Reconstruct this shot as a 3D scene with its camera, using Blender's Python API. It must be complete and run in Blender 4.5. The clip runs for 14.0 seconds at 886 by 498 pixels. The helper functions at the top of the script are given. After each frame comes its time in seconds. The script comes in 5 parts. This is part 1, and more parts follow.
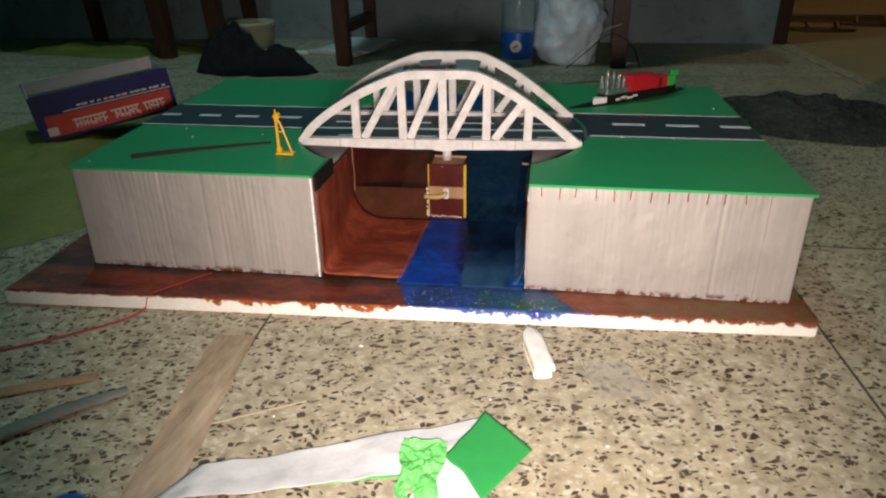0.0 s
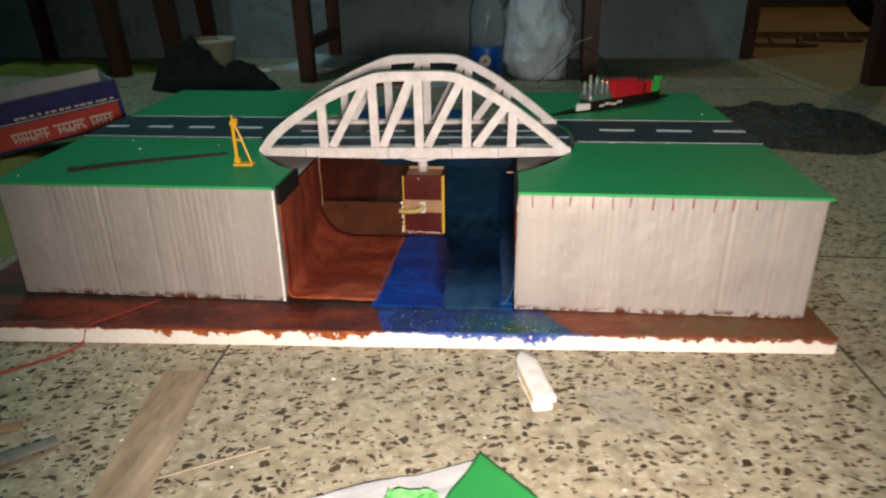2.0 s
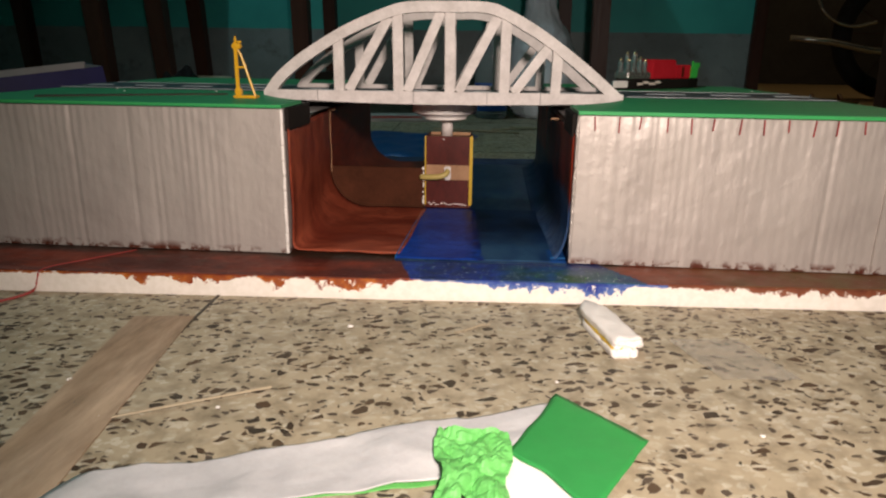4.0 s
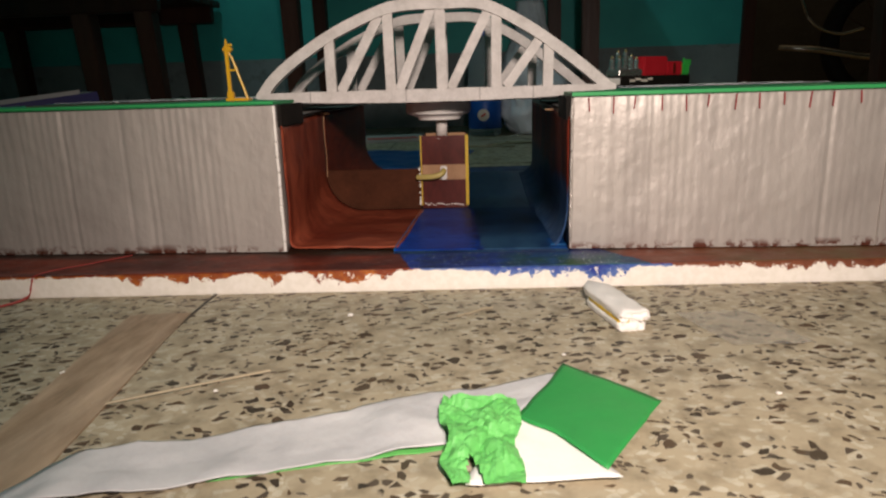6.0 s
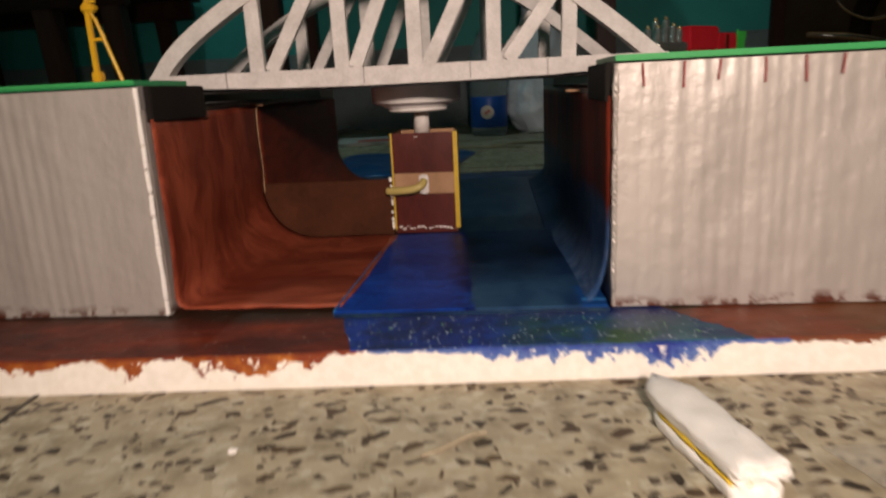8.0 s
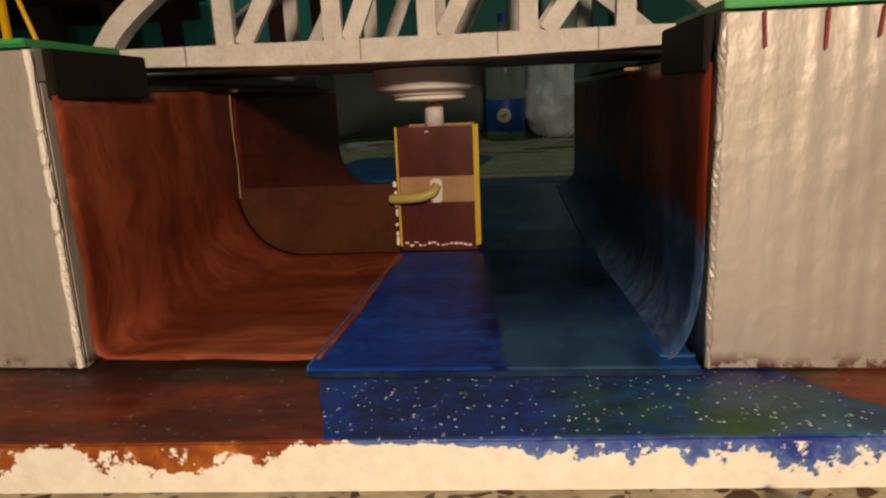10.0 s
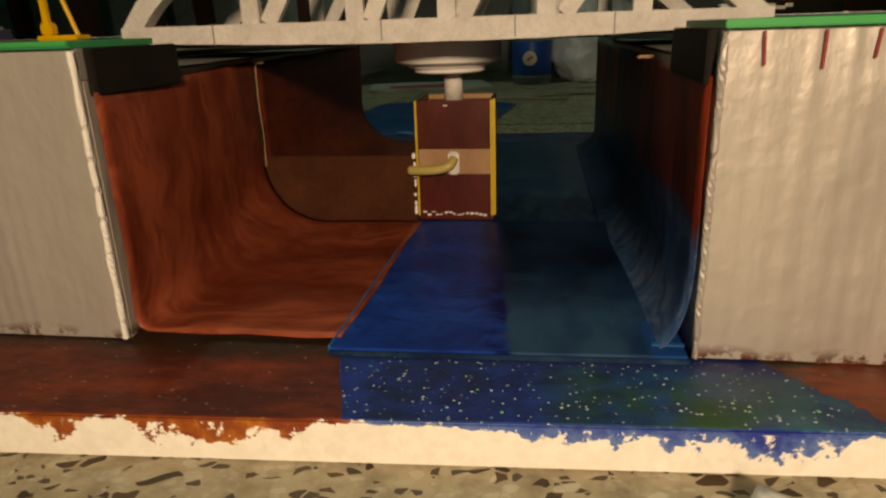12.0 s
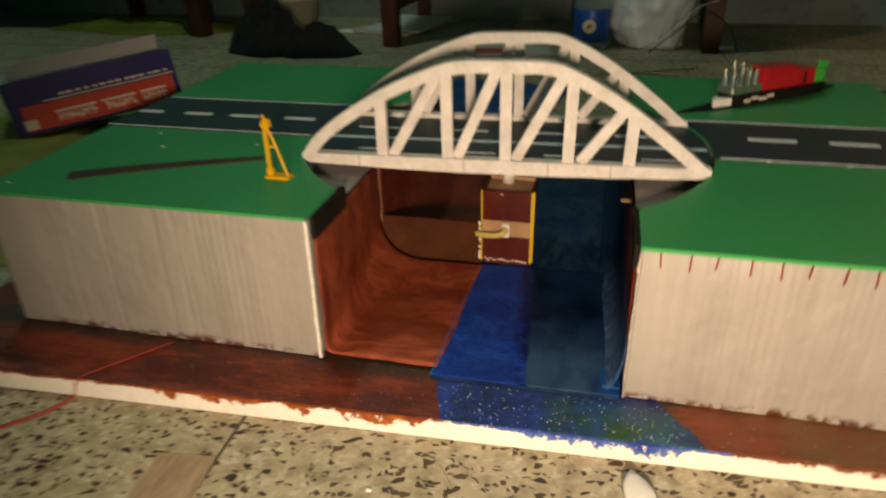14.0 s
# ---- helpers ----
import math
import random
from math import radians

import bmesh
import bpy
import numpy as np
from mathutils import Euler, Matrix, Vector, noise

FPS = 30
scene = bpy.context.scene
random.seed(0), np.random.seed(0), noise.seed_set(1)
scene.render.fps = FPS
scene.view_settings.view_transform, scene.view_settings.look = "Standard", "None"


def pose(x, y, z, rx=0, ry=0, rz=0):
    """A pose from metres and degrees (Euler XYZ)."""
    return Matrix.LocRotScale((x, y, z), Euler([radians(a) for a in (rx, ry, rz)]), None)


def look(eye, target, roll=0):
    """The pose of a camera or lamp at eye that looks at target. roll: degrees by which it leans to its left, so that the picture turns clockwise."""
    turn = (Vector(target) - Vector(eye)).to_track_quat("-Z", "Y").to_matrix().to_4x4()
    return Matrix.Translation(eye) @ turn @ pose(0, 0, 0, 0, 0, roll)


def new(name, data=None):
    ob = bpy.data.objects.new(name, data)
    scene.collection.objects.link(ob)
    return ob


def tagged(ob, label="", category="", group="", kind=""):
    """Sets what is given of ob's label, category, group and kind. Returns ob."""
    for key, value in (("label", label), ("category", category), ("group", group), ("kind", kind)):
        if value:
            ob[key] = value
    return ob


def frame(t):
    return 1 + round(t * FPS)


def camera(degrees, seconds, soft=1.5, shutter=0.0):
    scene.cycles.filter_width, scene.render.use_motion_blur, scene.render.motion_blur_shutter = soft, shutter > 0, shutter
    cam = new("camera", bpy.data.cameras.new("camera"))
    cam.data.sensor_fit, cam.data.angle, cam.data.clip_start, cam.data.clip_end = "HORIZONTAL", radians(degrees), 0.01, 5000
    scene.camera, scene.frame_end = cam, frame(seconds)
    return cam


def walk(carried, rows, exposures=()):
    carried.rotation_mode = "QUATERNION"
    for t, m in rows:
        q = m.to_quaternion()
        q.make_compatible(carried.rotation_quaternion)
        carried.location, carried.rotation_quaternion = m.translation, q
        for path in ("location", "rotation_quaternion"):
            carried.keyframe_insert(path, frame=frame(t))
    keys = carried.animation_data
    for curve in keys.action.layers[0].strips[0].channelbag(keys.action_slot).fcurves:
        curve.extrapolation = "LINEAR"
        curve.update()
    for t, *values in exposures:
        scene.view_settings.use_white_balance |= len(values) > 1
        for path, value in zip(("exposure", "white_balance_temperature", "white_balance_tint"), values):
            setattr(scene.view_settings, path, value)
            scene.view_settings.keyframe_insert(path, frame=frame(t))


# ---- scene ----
cam = camera(67.1, 14.0, soft=2.2, shutter=0.75)
PATH = [
    (0, (0.137, -0.691, 0.394), (-0.14, 1.097, -0.459), -0.8),
    (0.5, (0.137, -0.683, 0.387), (-0.131, 1.106, -0.467), -2.0),
    (1, (0.141, -0.676, 0.383), (-0.099, 1.138, -0.425), -1.9),
    (1.5, (0.142, -0.662, 0.376), (-0.075, 1.166, -0.405), -1.7),
    (2, (0.113, -0.624, 0.356), (-0.069, 1.203, -0.437), -0.7),
    (2.5, (0.093, -0.576, 0.305), (-0.101, 1.285, -0.404), 0.5),
    (3, (0.071, -0.56, 0.247), (-0.107, 1.312, -0.433), 2.2),
    (3.2, (0.066, -0.56, 0.232), (-0.084, 1.327, -0.415), 1.7),
    (5.3, (0.056, -0.561, 0.172), (-0.105, 1.373, -0.308), 0.0),
    (5.5, (0.058, -0.563, 0.172), (-0.103, 1.376, -0.291), 0.0),
    (6, (0.06, -0.561, 0.158), (-0.087, 1.376, -0.318), -1.7),
    (6.5, (0.06, -0.552, 0.153), (-0.088, 1.386, -0.318), -0.6),
    (7, (0.069, -0.486, 0.151), (-0.035, 1.449, -0.343), -1.1),
    (7.5, (0.07, -0.398, 0.147), (-0.07, 1.532, -0.36), -2.6),
    (8, (0.068, -0.348, 0.138), (-0.108, 1.588, -0.332), -2.8),
    (8.2, (0.069, -0.326, 0.139), (-0.122, 1.615, -0.306), -3.8),
    (10.3, (0.055, -0.24, 0.118), (-0.166, 1.697, -0.33), -2.1),
    (10.5, (0.055, -0.239, 0.116), (-0.18, 1.692, -0.349), -2.0),
    (11, (0.056, -0.239, 0.125), (-0.199, 1.673, -0.402), -1.4),
    (11.5, (0.061, -0.241, 0.136), (-0.21, 1.661, -0.419), -2.4),
    (12, (0.063, -0.255, 0.15), (-0.216, 1.622, -0.482), -1.9),
    (12.5, (0.067, -0.278, 0.167), (-0.21, 1.603, -0.451), -2.1),
    (13, (0.073, -0.325, 0.204), (-0.233, 1.51, -0.529), -1.7),
    (13.5, (0.074, -0.367, 0.267), (-0.258, 1.416, -0.576), -2.4),
    (14, (0.091, -0.428, 0.354), (-0.334, 1.306, -0.547), -1.1),
]
EXPOSURES = [(0.0, -0.06, 6050, 15), (2.0, -0.08, 6100, 14), (3.0, -0.25, 6400, 19), (5.5, -0.68, 6200, 15), (6.5, -0.72, 6300, 16), (8.0, -0.69, 6600, 19), (10.5, -0.93, 8400, 12), (12.0, -0.93, 8900, 10), (13.5, -0.6, 8600, 8), (14.0, -0.3, 8200, 11)]
walk(cam, [(t, look(eye, target, roll)) for t, eye, target, roll in PATH], EXPOSURES)

# ---- world and light ----
world = bpy.data.worlds.new("night")
scene.world = world
world.use_nodes = True
world.node_tree.nodes["Background"].inputs[0].default_value = (0.02, 0.025, 0.03, 1)
world.node_tree.nodes["Background"].inputs[1].default_value = 0.3


def lamp(name, kind, power, colour, m, size=0.02):
    data = bpy.data.lights.new(name, kind)
    data.energy, data.color = power, colour
    if kind == "AREA":
        data.size = size
    else:
        data.shadow_soft_size = size
    ob = new(name, data)
    ob.matrix_world = m
    return ob


# a fixed torch standing in for the light carried at the camera, a dim unseen ceiling bulb, and the lit room next door
torch = lamp("torch", "SPOT", 43.0, (1.0, 0.84, 0.7), look((0.14, -0.69, 0.335), (0.1, 0.02, 0.05)), 0.03)
torch.data.spot_size, torch.data.spot_blend = radians(88), 1.0
lamp("ceiling_bulb", "POINT", 38.0, (0.66, 1.0, 0.94), pose(-0.8, 1.0, 2.5), 0.06)
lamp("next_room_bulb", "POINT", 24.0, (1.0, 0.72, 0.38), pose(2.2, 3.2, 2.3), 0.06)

# ---- materials ----


class Mat:
    """A small builder for node materials."""

    def __init__(self, name):
        self.m = bpy.data.materials.new(name)
        self.m.use_nodes = True
        self.t = self.m.node_tree
        self.p = self.t.nodes["Principled BSDF"]
        geo = self.t.nodes.new("ShaderNodeTexCoord")
        self.co = geo.outputs["Object"]

    def node(self, kind, **props):
        n = self.t.nodes.new(kind)
        for k, v in props.items():
            if k == "operation":
                n.operation = v
            elif k == "feature":
                n.feature = v
            elif k == "data_type":
                n.data_type = v
            elif k == "blend_type":
                n.blend_type = v
        return n

    def put(self, v, socket):
        if isinstance(v, bpy.types.NodeSocket):
            self.t.links.new(v, socket)
        elif isinstance(v, tuple) and len(v) == 3 and socket.type == "RGBA":
            socket.default_value = (*v, 1)
        else:
            socket.default_value = v

    def math(self, op, a, b=0.0, clamp=False):
        n = self.node("ShaderNodeMath", operation=op)
        n.use_clamp = clamp
        self.put(a, n.inputs[0]), self.put(b, n.inputs[1])
        return n.outputs[0]

    def xyz(self, co=None):
        n = self.node("ShaderNodeSeparateXYZ")
        self.put(co or self.co, n.inputs[0])
        return n.outputs

    def scaled(self, s, co=None):
        n = self.node("ShaderNodeMapping")
        self.put(co or self.co, n.inputs[0])
        n.inputs["Scale"].default_value = s
        return n.outputs[0]

    def noise(self, scale, detail=4.0, rough=0.6, co=None):
        n = self.node("ShaderNodeTexNoise")
        self.put(co or self.co, n.inputs["Vector"])
        n.inputs["Scale"].default_value, n.inputs["Detail"].default_value, n.inputs["Roughness"].default_value = scale, detail, rough
        return n.outputs[0]

    def voronoi(self, scale, feature="F1", co=None, rand=1.0):
        n = self.node("ShaderNodeTexVoronoi", feature=feature)
        self.put(co or self.co, n.inputs["Vector"])
        n.inputs["Scale"].default_value = scale
        n.inputs["Randomness"].default_value = rand
        return n.outputs

    def ramp(self, v, lo, hi):
        n = self.node("ShaderNodeMapRange")
        n.clamp = True
        self.put(v, n.inputs[0])
        n.inputs[1].default_value, n.inputs[2].default_value = lo, hi
        return n.outputs[0]

    def mix(self, f, a, b, blend="MIX"):
        n = self.node("ShaderNodeMix", data_type="RGBA", blend_type=blend)
        self.put(f, n.inputs[0]), self.put(a, n.inputs[6]), self.put(b, n.inputs[7])
        return n.outputs[2]

    def along(self, v, lo, hi, stops):
        """A profile through (place, height) stops, place running 0 to 1 from lo to hi."""
        n = self.node("ShaderNodeValToRGB")
        self.put(self.ramp(v, lo, hi), n.inputs[0])
        e = n.color_ramp.elements
        while len(e) < len(stops):
            e.new(0.5)
        for el, (at, h) in zip(e, stops):
            el.position, el.color = at, (h, h, h, 1)
        return n.outputs[0]

    def bump(self, h, strength=0.3, dist=0.002, under=None):
        n = self.node("ShaderNodeBump")
        self.put(h, n.inputs["Height"])
        n.inputs["Strength"].default_value, n.inputs["Distance"].default_value = strength, dist
        if under is not None:
            self.put(under, n.inputs["Normal"])
        return n.outputs[0]

    def done(self, colour, rough=0.6, metal=0.0, normal=None, spec=None):
        self.put(colour, self.p.inputs["Base Color"]), self.put(rough, self.p.inputs["Roughness"]), self.put(metal, self.p.inputs["Metallic"])
        if normal is not None:
            self.put(normal, self.p.inputs["Normal"])
        if spec is not None:
            self.p.inputs["Specular IOR Level"].default_value = spec
        return self.m


def painted(name, a, b, scale=20.0, rough=0.6, metal=0.0, bump=0.2, dist=0.001, stretch=(1, 1, 1), spec=0.3):
    """A surface whose colour wanders between two tones, with fine relief."""
    k = Mat(name)
    co = k.scaled(stretch)
    big, fine = k.noise(scale, 5, 0.6, co), k.noise(scale * 9, 3, 0.6, co)
    f = k.ramp(k.math("ADD", k.math("MULTIPLY", big, 0.7), k.math("MULTIPLY", fine, 0.3)), 0.32, 0.68)
    return k.done(k.mix(f, a, b), k.math("ADD", rough - 0.1, k.math("MULTIPLY", big, 0.2)), metal, k.bump(fine, bump, dist), spec)


def terrazzo():
    k = Mat("terrazzo")
    warp = k.noise(35, 2, 0.5)
    n = k.node("ShaderNodeVectorMath", operation="ADD")
    off = k.node("ShaderNodeVectorMath", operation="SCALE")
    k.put(warp, off.inputs[0]), k.put(0.02, off.inputs["Scale"])
    k.put(k.co, n.inputs[0]), k.put(off.outputs[0], n.inputs[1])
    co = k.scaled((1.0, 1.35, 1.0), n.outputs[0])
    cell, edge = k.voronoi(135, "F1", co), k.voronoi(135, "DISTANCE_TO_EDGE", co)
    rnd = k.node("ShaderNodeSeparateColor")
    k.put(cell["Color"], rnd.inputs[0])
    keep = k.math("LESS_THAN", rnd.outputs[0], 0.22)
    inset = k.math("MULTIPLY", rnd.outputs[1], 0.2)
    chip = k.math("MULTIPLY", keep, k.math("GREATER_THAN", edge["Distance"], k.math("ADD", inset, 0.05)))
    small, sedge = k.voronoi(210, "F1", co), k.voronoi(210, "DISTANCE_TO_EDGE", co)
    srnd = k.node("ShaderNodeSeparateColor")
    k.put(small["Color"], srnd.inputs[0])
    schip = k.math("MULTIPLY", k.math("LESS_THAN", srnd.outputs[0], 0.15), k.math("GREATER_THAN", sedge["Distance"], 0.1))
    pale = k.math("MULTIPLY", k.math("GREATER_THAN", srnd.outputs[1], 0.55), k.math("GREATER_THAN", sedge["Distance"], 0.04))
    ground = k.mix(k.ramp(k.noise(3, 4), 0.35, 0.65), (0.37, 0.31, 0.205), (0.45, 0.385, 0.27))
    ground = k.mix(k.math("MULTIPLY", pale, k.ramp(srnd.outputs[2], 0, 1)), ground, (0.54, 0.5, 0.39))
    ground = k.mix(k.ramp(k.noise(60, 5), 0.45, 0.72), ground, (0.22, 0.18, 0.115))
    dark = k.mix(rnd.outputs[2], (0.018, 0.011, 0.007), (0.09, 0.05, 0.024))
    col = k.mix(schip, ground, (0.07, 0.05, 0.035))
    col = k.mix(chip, col, dark)
    dirt = k.ramp(k.noise(1.6, 5, 0.7), 0.5, 0.75)
    col = k.mix(k.math("MULTIPLY", dirt, 0.35), col, (0.2, 0.19, 0.14))
    return k.done(col, k.ramp(k.noise(9, 4), 0.0, 1.0), 0.0, k.bump(k.noise(120, 3), 0.08, 0.001), 0.25)


# place along the front edge (0 to 1) and how much paint has run over it there
RUNS = ((0, 0.1), (0.2, 0.1), (0.27, 0.12), (0.276, 0.6), (0.29, 0.6), (0.297, 0.1), (0.313, 0.15), (0.318, 0.6), (0.362, 0.55), (0.37, 0.08), (0.392, 0.1), (0.396, 0.85), (0.412, 0.85), (0.417, 0.1), (0.436, 0.1), (0.44, 0.85), (0.478, 0.75), (0.486, 0.5), (0.506, 0.45), (0.51, 0.06), (0.558, 0.06), (0.586, 0.2), (0.588, 0.35), (0.608, 0.5), (0.64, 0.55), (0.676, 0.8), (0.7, 0.75), (0.71, 0.15), (0.76, 0.15), (0.8, 0.35), (0.9, 0.5), (1, 0.4))


def base_paint():
    """Foam board: top painted earth brown and water blue, paint running unevenly over the white edge."""
    k = Mat("painted_foam_board")
    x, y, z = k.xyz()
    rag = k.noise(45, 5, 0.65)
    rag2 = k.noise(130, 9, 0.8)
    # blue belongs to the channel and fans out to one side at the front
    right = k.math("SUBTRACT", 0.15, k.math("MULTIPLY", k.math("MINIMUM", y, 0.0), 0.75))
    wob = k.math("MULTIPLY", k.math("SUBTRACT", rag, 0.5), 0.022)
    front_left = k.math("ADD", -0.022, k.math("MULTIPLY", k.math("MAXIMUM", k.math("MULTIPLY", y, -1.0), 0.0), 0.3))
    left = k.math("SUBTRACT", front_left, k.math("MULTIPLY", k.math("GREATER_THAN", k.math("ADD", y, wob), 0.475), 0.14))
    inside = k.math("MULTIPLY", k.math("GREATER_THAN", k.math("ADD", x, k.math("MULTIPLY", wob, 0.4)), left), k.math("LESS_THAN", k.math("ADD", x, wob), right))
    brown = k.mix(k.ramp(k.noise(26, 6, 0.7, k.scaled((0.5, 1.6, 1))), 0.42, 0.6), (0.07, 0.01, 0.006), (0.23, 0.036, 0.013))
    brown = k.mix(k.ramp(k.noise(17, 6, 0.7, k.scaled((0.6, 1.4, 1))), 0.57, 0.7), brown, (0.028, 0.02, 0.008))
    brown = k.mix(k.ramp(x, 0.15, 0.3), brown, k.mix(k.ramp(k.noise(30, 5, 0.7), 0.4, 0.65), (0.13, 0.075, 0.025), (0.16, 0.045, 0.018)))
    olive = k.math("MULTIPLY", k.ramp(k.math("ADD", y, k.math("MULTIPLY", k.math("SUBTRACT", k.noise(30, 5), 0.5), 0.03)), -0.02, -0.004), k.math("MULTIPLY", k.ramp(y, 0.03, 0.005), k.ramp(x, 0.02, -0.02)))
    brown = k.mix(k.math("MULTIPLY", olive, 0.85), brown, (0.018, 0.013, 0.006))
    teal = k.mix(k.ramp(k.noise(30, 5, 0.65), 0.4, 0.65), (0.004, 0.03, 0.12), (0.014, 0.12, 0.15))
    teal = k.mix(k.ramp(x, 0.06, 0.16), k.mix(k.ramp(k.noise(34, 6, 0.7), 0.45, 0.65), (0.005, 0.036, 0.27), (0.002, 0.009, 0.07)), teal)
    teal = k.mix(k.math("MULTIPLY", k.ramp(k.noise(20, 5, 0.65), 0.5, 0.62), k.math("MULTIPLY", k.ramp(x, 0.06, 0.1), k.ramp(x, 0.165, 0.125))), teal, (0.016, 0.07, 0.02))
    murk = k.math("MULTIPLY", k.ramp(k.noise(55, 6, 0.7, k.scaled((0.8, 1.3, 1))), 0.46, 0.62), k.math("ADD", 0.25, k.math("MULTIPLY", k.ramp(x, 0.15, 0.08), 0.4)))
    teal = k.mix(murk, teal, (0.003, 0.012, 0.035))
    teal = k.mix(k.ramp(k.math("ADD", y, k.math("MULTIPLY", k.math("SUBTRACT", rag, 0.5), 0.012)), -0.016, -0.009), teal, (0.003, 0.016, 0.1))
    # glitter specks, their white and green glints drawn as bright colour
    speck = k.voronoi(600)
    sp = k.node("ShaderNodeSeparateColor")
    k.put(speck["Color"], sp.inputs[0])
    dots = k.math("MULTIPLY", k.math("LESS_THAN", speck["Distance"], k.math("MULTIPLY", k.math("POWER", sp.outputs[2], 1.9), 0.42)), k.math("MULTIPLY", k.math("GREATER_THAN", k.math("ADD", sp.outputs[0], k.math("MULTIPLY", k.noise(40, 3), 0.9)), 0.79), k.math("LESS_THAN", y, 0.0)))
    teal = k.mix(k.math("MULTIPLY", dots, k.ramp(sp.outputs[1], -0.1, 0.9)), teal, k.mix(k.math("GREATER_THAN", sp.outputs[1], 0.93), (0.6, 0.72, 0.74), (0.25, 0.7, 0.12)))
    brown = k.mix(k.math("MULTIPLY", k.math("MULTIPLY", dots, 0.5), k.math("GREATER_THAN", sp.outputs[1], 0.8)), brown, (0.5, 0.4, 0.3))
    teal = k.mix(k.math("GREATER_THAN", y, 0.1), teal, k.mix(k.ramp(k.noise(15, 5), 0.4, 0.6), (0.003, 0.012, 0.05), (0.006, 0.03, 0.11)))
    paint = k.mix(inside, brown, teal)
    foam = k.mix(k.ramp(k.noise(180, 3), 0.4, 0.6), (0.8, 0.76, 0.68), (0.86, 0.82, 0.75))
    # how far the paint runs down the edge along the board, in millimetres
    runs = k.along(x, -0.49, 0.44, RUNS)
    depth = k.math("MULTIPLY", runs, k.math("ADD", 0.1, k.math("MULTIPLY", k.ramp(k.noise(75, 6, 0.7), 0.36, 0.62), 1.0)))
    reach = k.math("ADD", k.math("MULTIPLY", depth, 0.016), k.math("MULTIPLY", k.math("SUBTRACT", rag2, 0.4), 0.008))
    holes = k.math("GREATER_THAN", k.noise(95, 7, 0.8, k.scaled((1, 1, 0.7))), 0.585)
    level = k.math("SUBTRACT", k.math("ADD", z, reach), 0.0186)
    cover = k.math("MULTIPLY", k.math("GREATER_THAN", level, 0.0), k.math("MAXIMUM", k.math("SUBTRACT", 1.0, holes), k.math("GREATER_THAN", z, 0.0165)))
    cover = k.math("MAXIMUM", cover, k.math("GREATER_THAN", z, 0.0181))
    thick = k.ramp(k.math("ADD", level, k.math("MULTIPLY", k.math("SUBTRACT", rag2, 0.5), 0.012)), 0.0, 0.009)
    ochre = k.mix(k.ramp(k.noise(60, 4), 0.42, 0.6), (0.2, 0.03, 0.008), (0.5, 0.16, 0.02))
    wash = k.mix(k.math("GREATER_THAN", k.math("ADD", x, wob), 0.004), ochre, k.mix(k.ramp(rag2, 0.4, 0.6), (0.02, 0.07, 0.34), (0.16, 0.26, 0.5)))
    wash = k.mix(k.math("GREATER_THAN", x, 0.2), wash, (0.22, 0.07, 0.03))
    wash = k.mix(thick, wash, k.mix(k.math("GREATER_THAN", x, 0.2), k.mix(k.math("GREATER_THAN", k.math("ADD", x, wob), 0.0), (0.24, 0.05, 0.01), (0.012, 0.03, 0.26)), (0.1, 0.022, 0.01)))
    paint = k.mix(k.math("LESS_THAN", z, 0.0178), paint, wash)
    col = k.mix(cover, foam, paint)
    rough = k.ramp(k.noise(40, 4), -0.25, 1.15)
    return k.done(col, rough, 0.0, k.bump(k.noise(130, 4), 0.35, 0.0015))


def silver_card():
    k = Mat("silver_painted_cardboard")
    x, y, z = k.xyz()
    streak = k.noise(60, 4, 0.6, k.scaled((1, 1, 0.05)))
    blot = k.noise(9, 5, 0.6)
    col = k.mix(k.ramp(streak, 0.3, 0.7), (0.41, 0.375, 0.345), (0.475, 0.437, 0.40))
    col = k.mix(k.ramp(blot, 0.5, 0.8), col, (0.36, 0.325, 0.3))
    smear = k.math("MULTIPLY", k.ramp(k.noise(70, 6, 0.75), 0.48, 0.54), k.ramp(k.math("ADD", z, k.math("MULTIPLY", k.noise(20, 3), 0.012)), 0.0325, 0.027))
    col = k.mix(smear, col, (0.11, 0.03, 0.016))
    fold = k.math("POWER", k.math("SUBTRACT", 1.0, k.math("ABSOLUTE", k.math("SUBTRACT", k.math("MULTIPLY", k.noise(16, 4, 0.55, k.scaled((1, 1, 0.5))), 2.0), 1.0))), 22.0)
    wr = k.bump(fold, 0.07, 0.0015, k.bump(k.noise(60, 4, 0.6, k.scaled((1, 1, 0.45))), 0.36, 0.0024, k.bump(k.noise(14, 4, 0.5), 0.45, 0.006)))
    dents = k.bump(k.noise(85, 3, 0.55), 0.2, 0.0014, wr)
    return k.done(col, k.math("ADD", 0.37, k.math("MULTIPLY", blot, 0.2)), 0.3, k.bump(k.noise(300, 2), 0.15, 0.0006, dents))


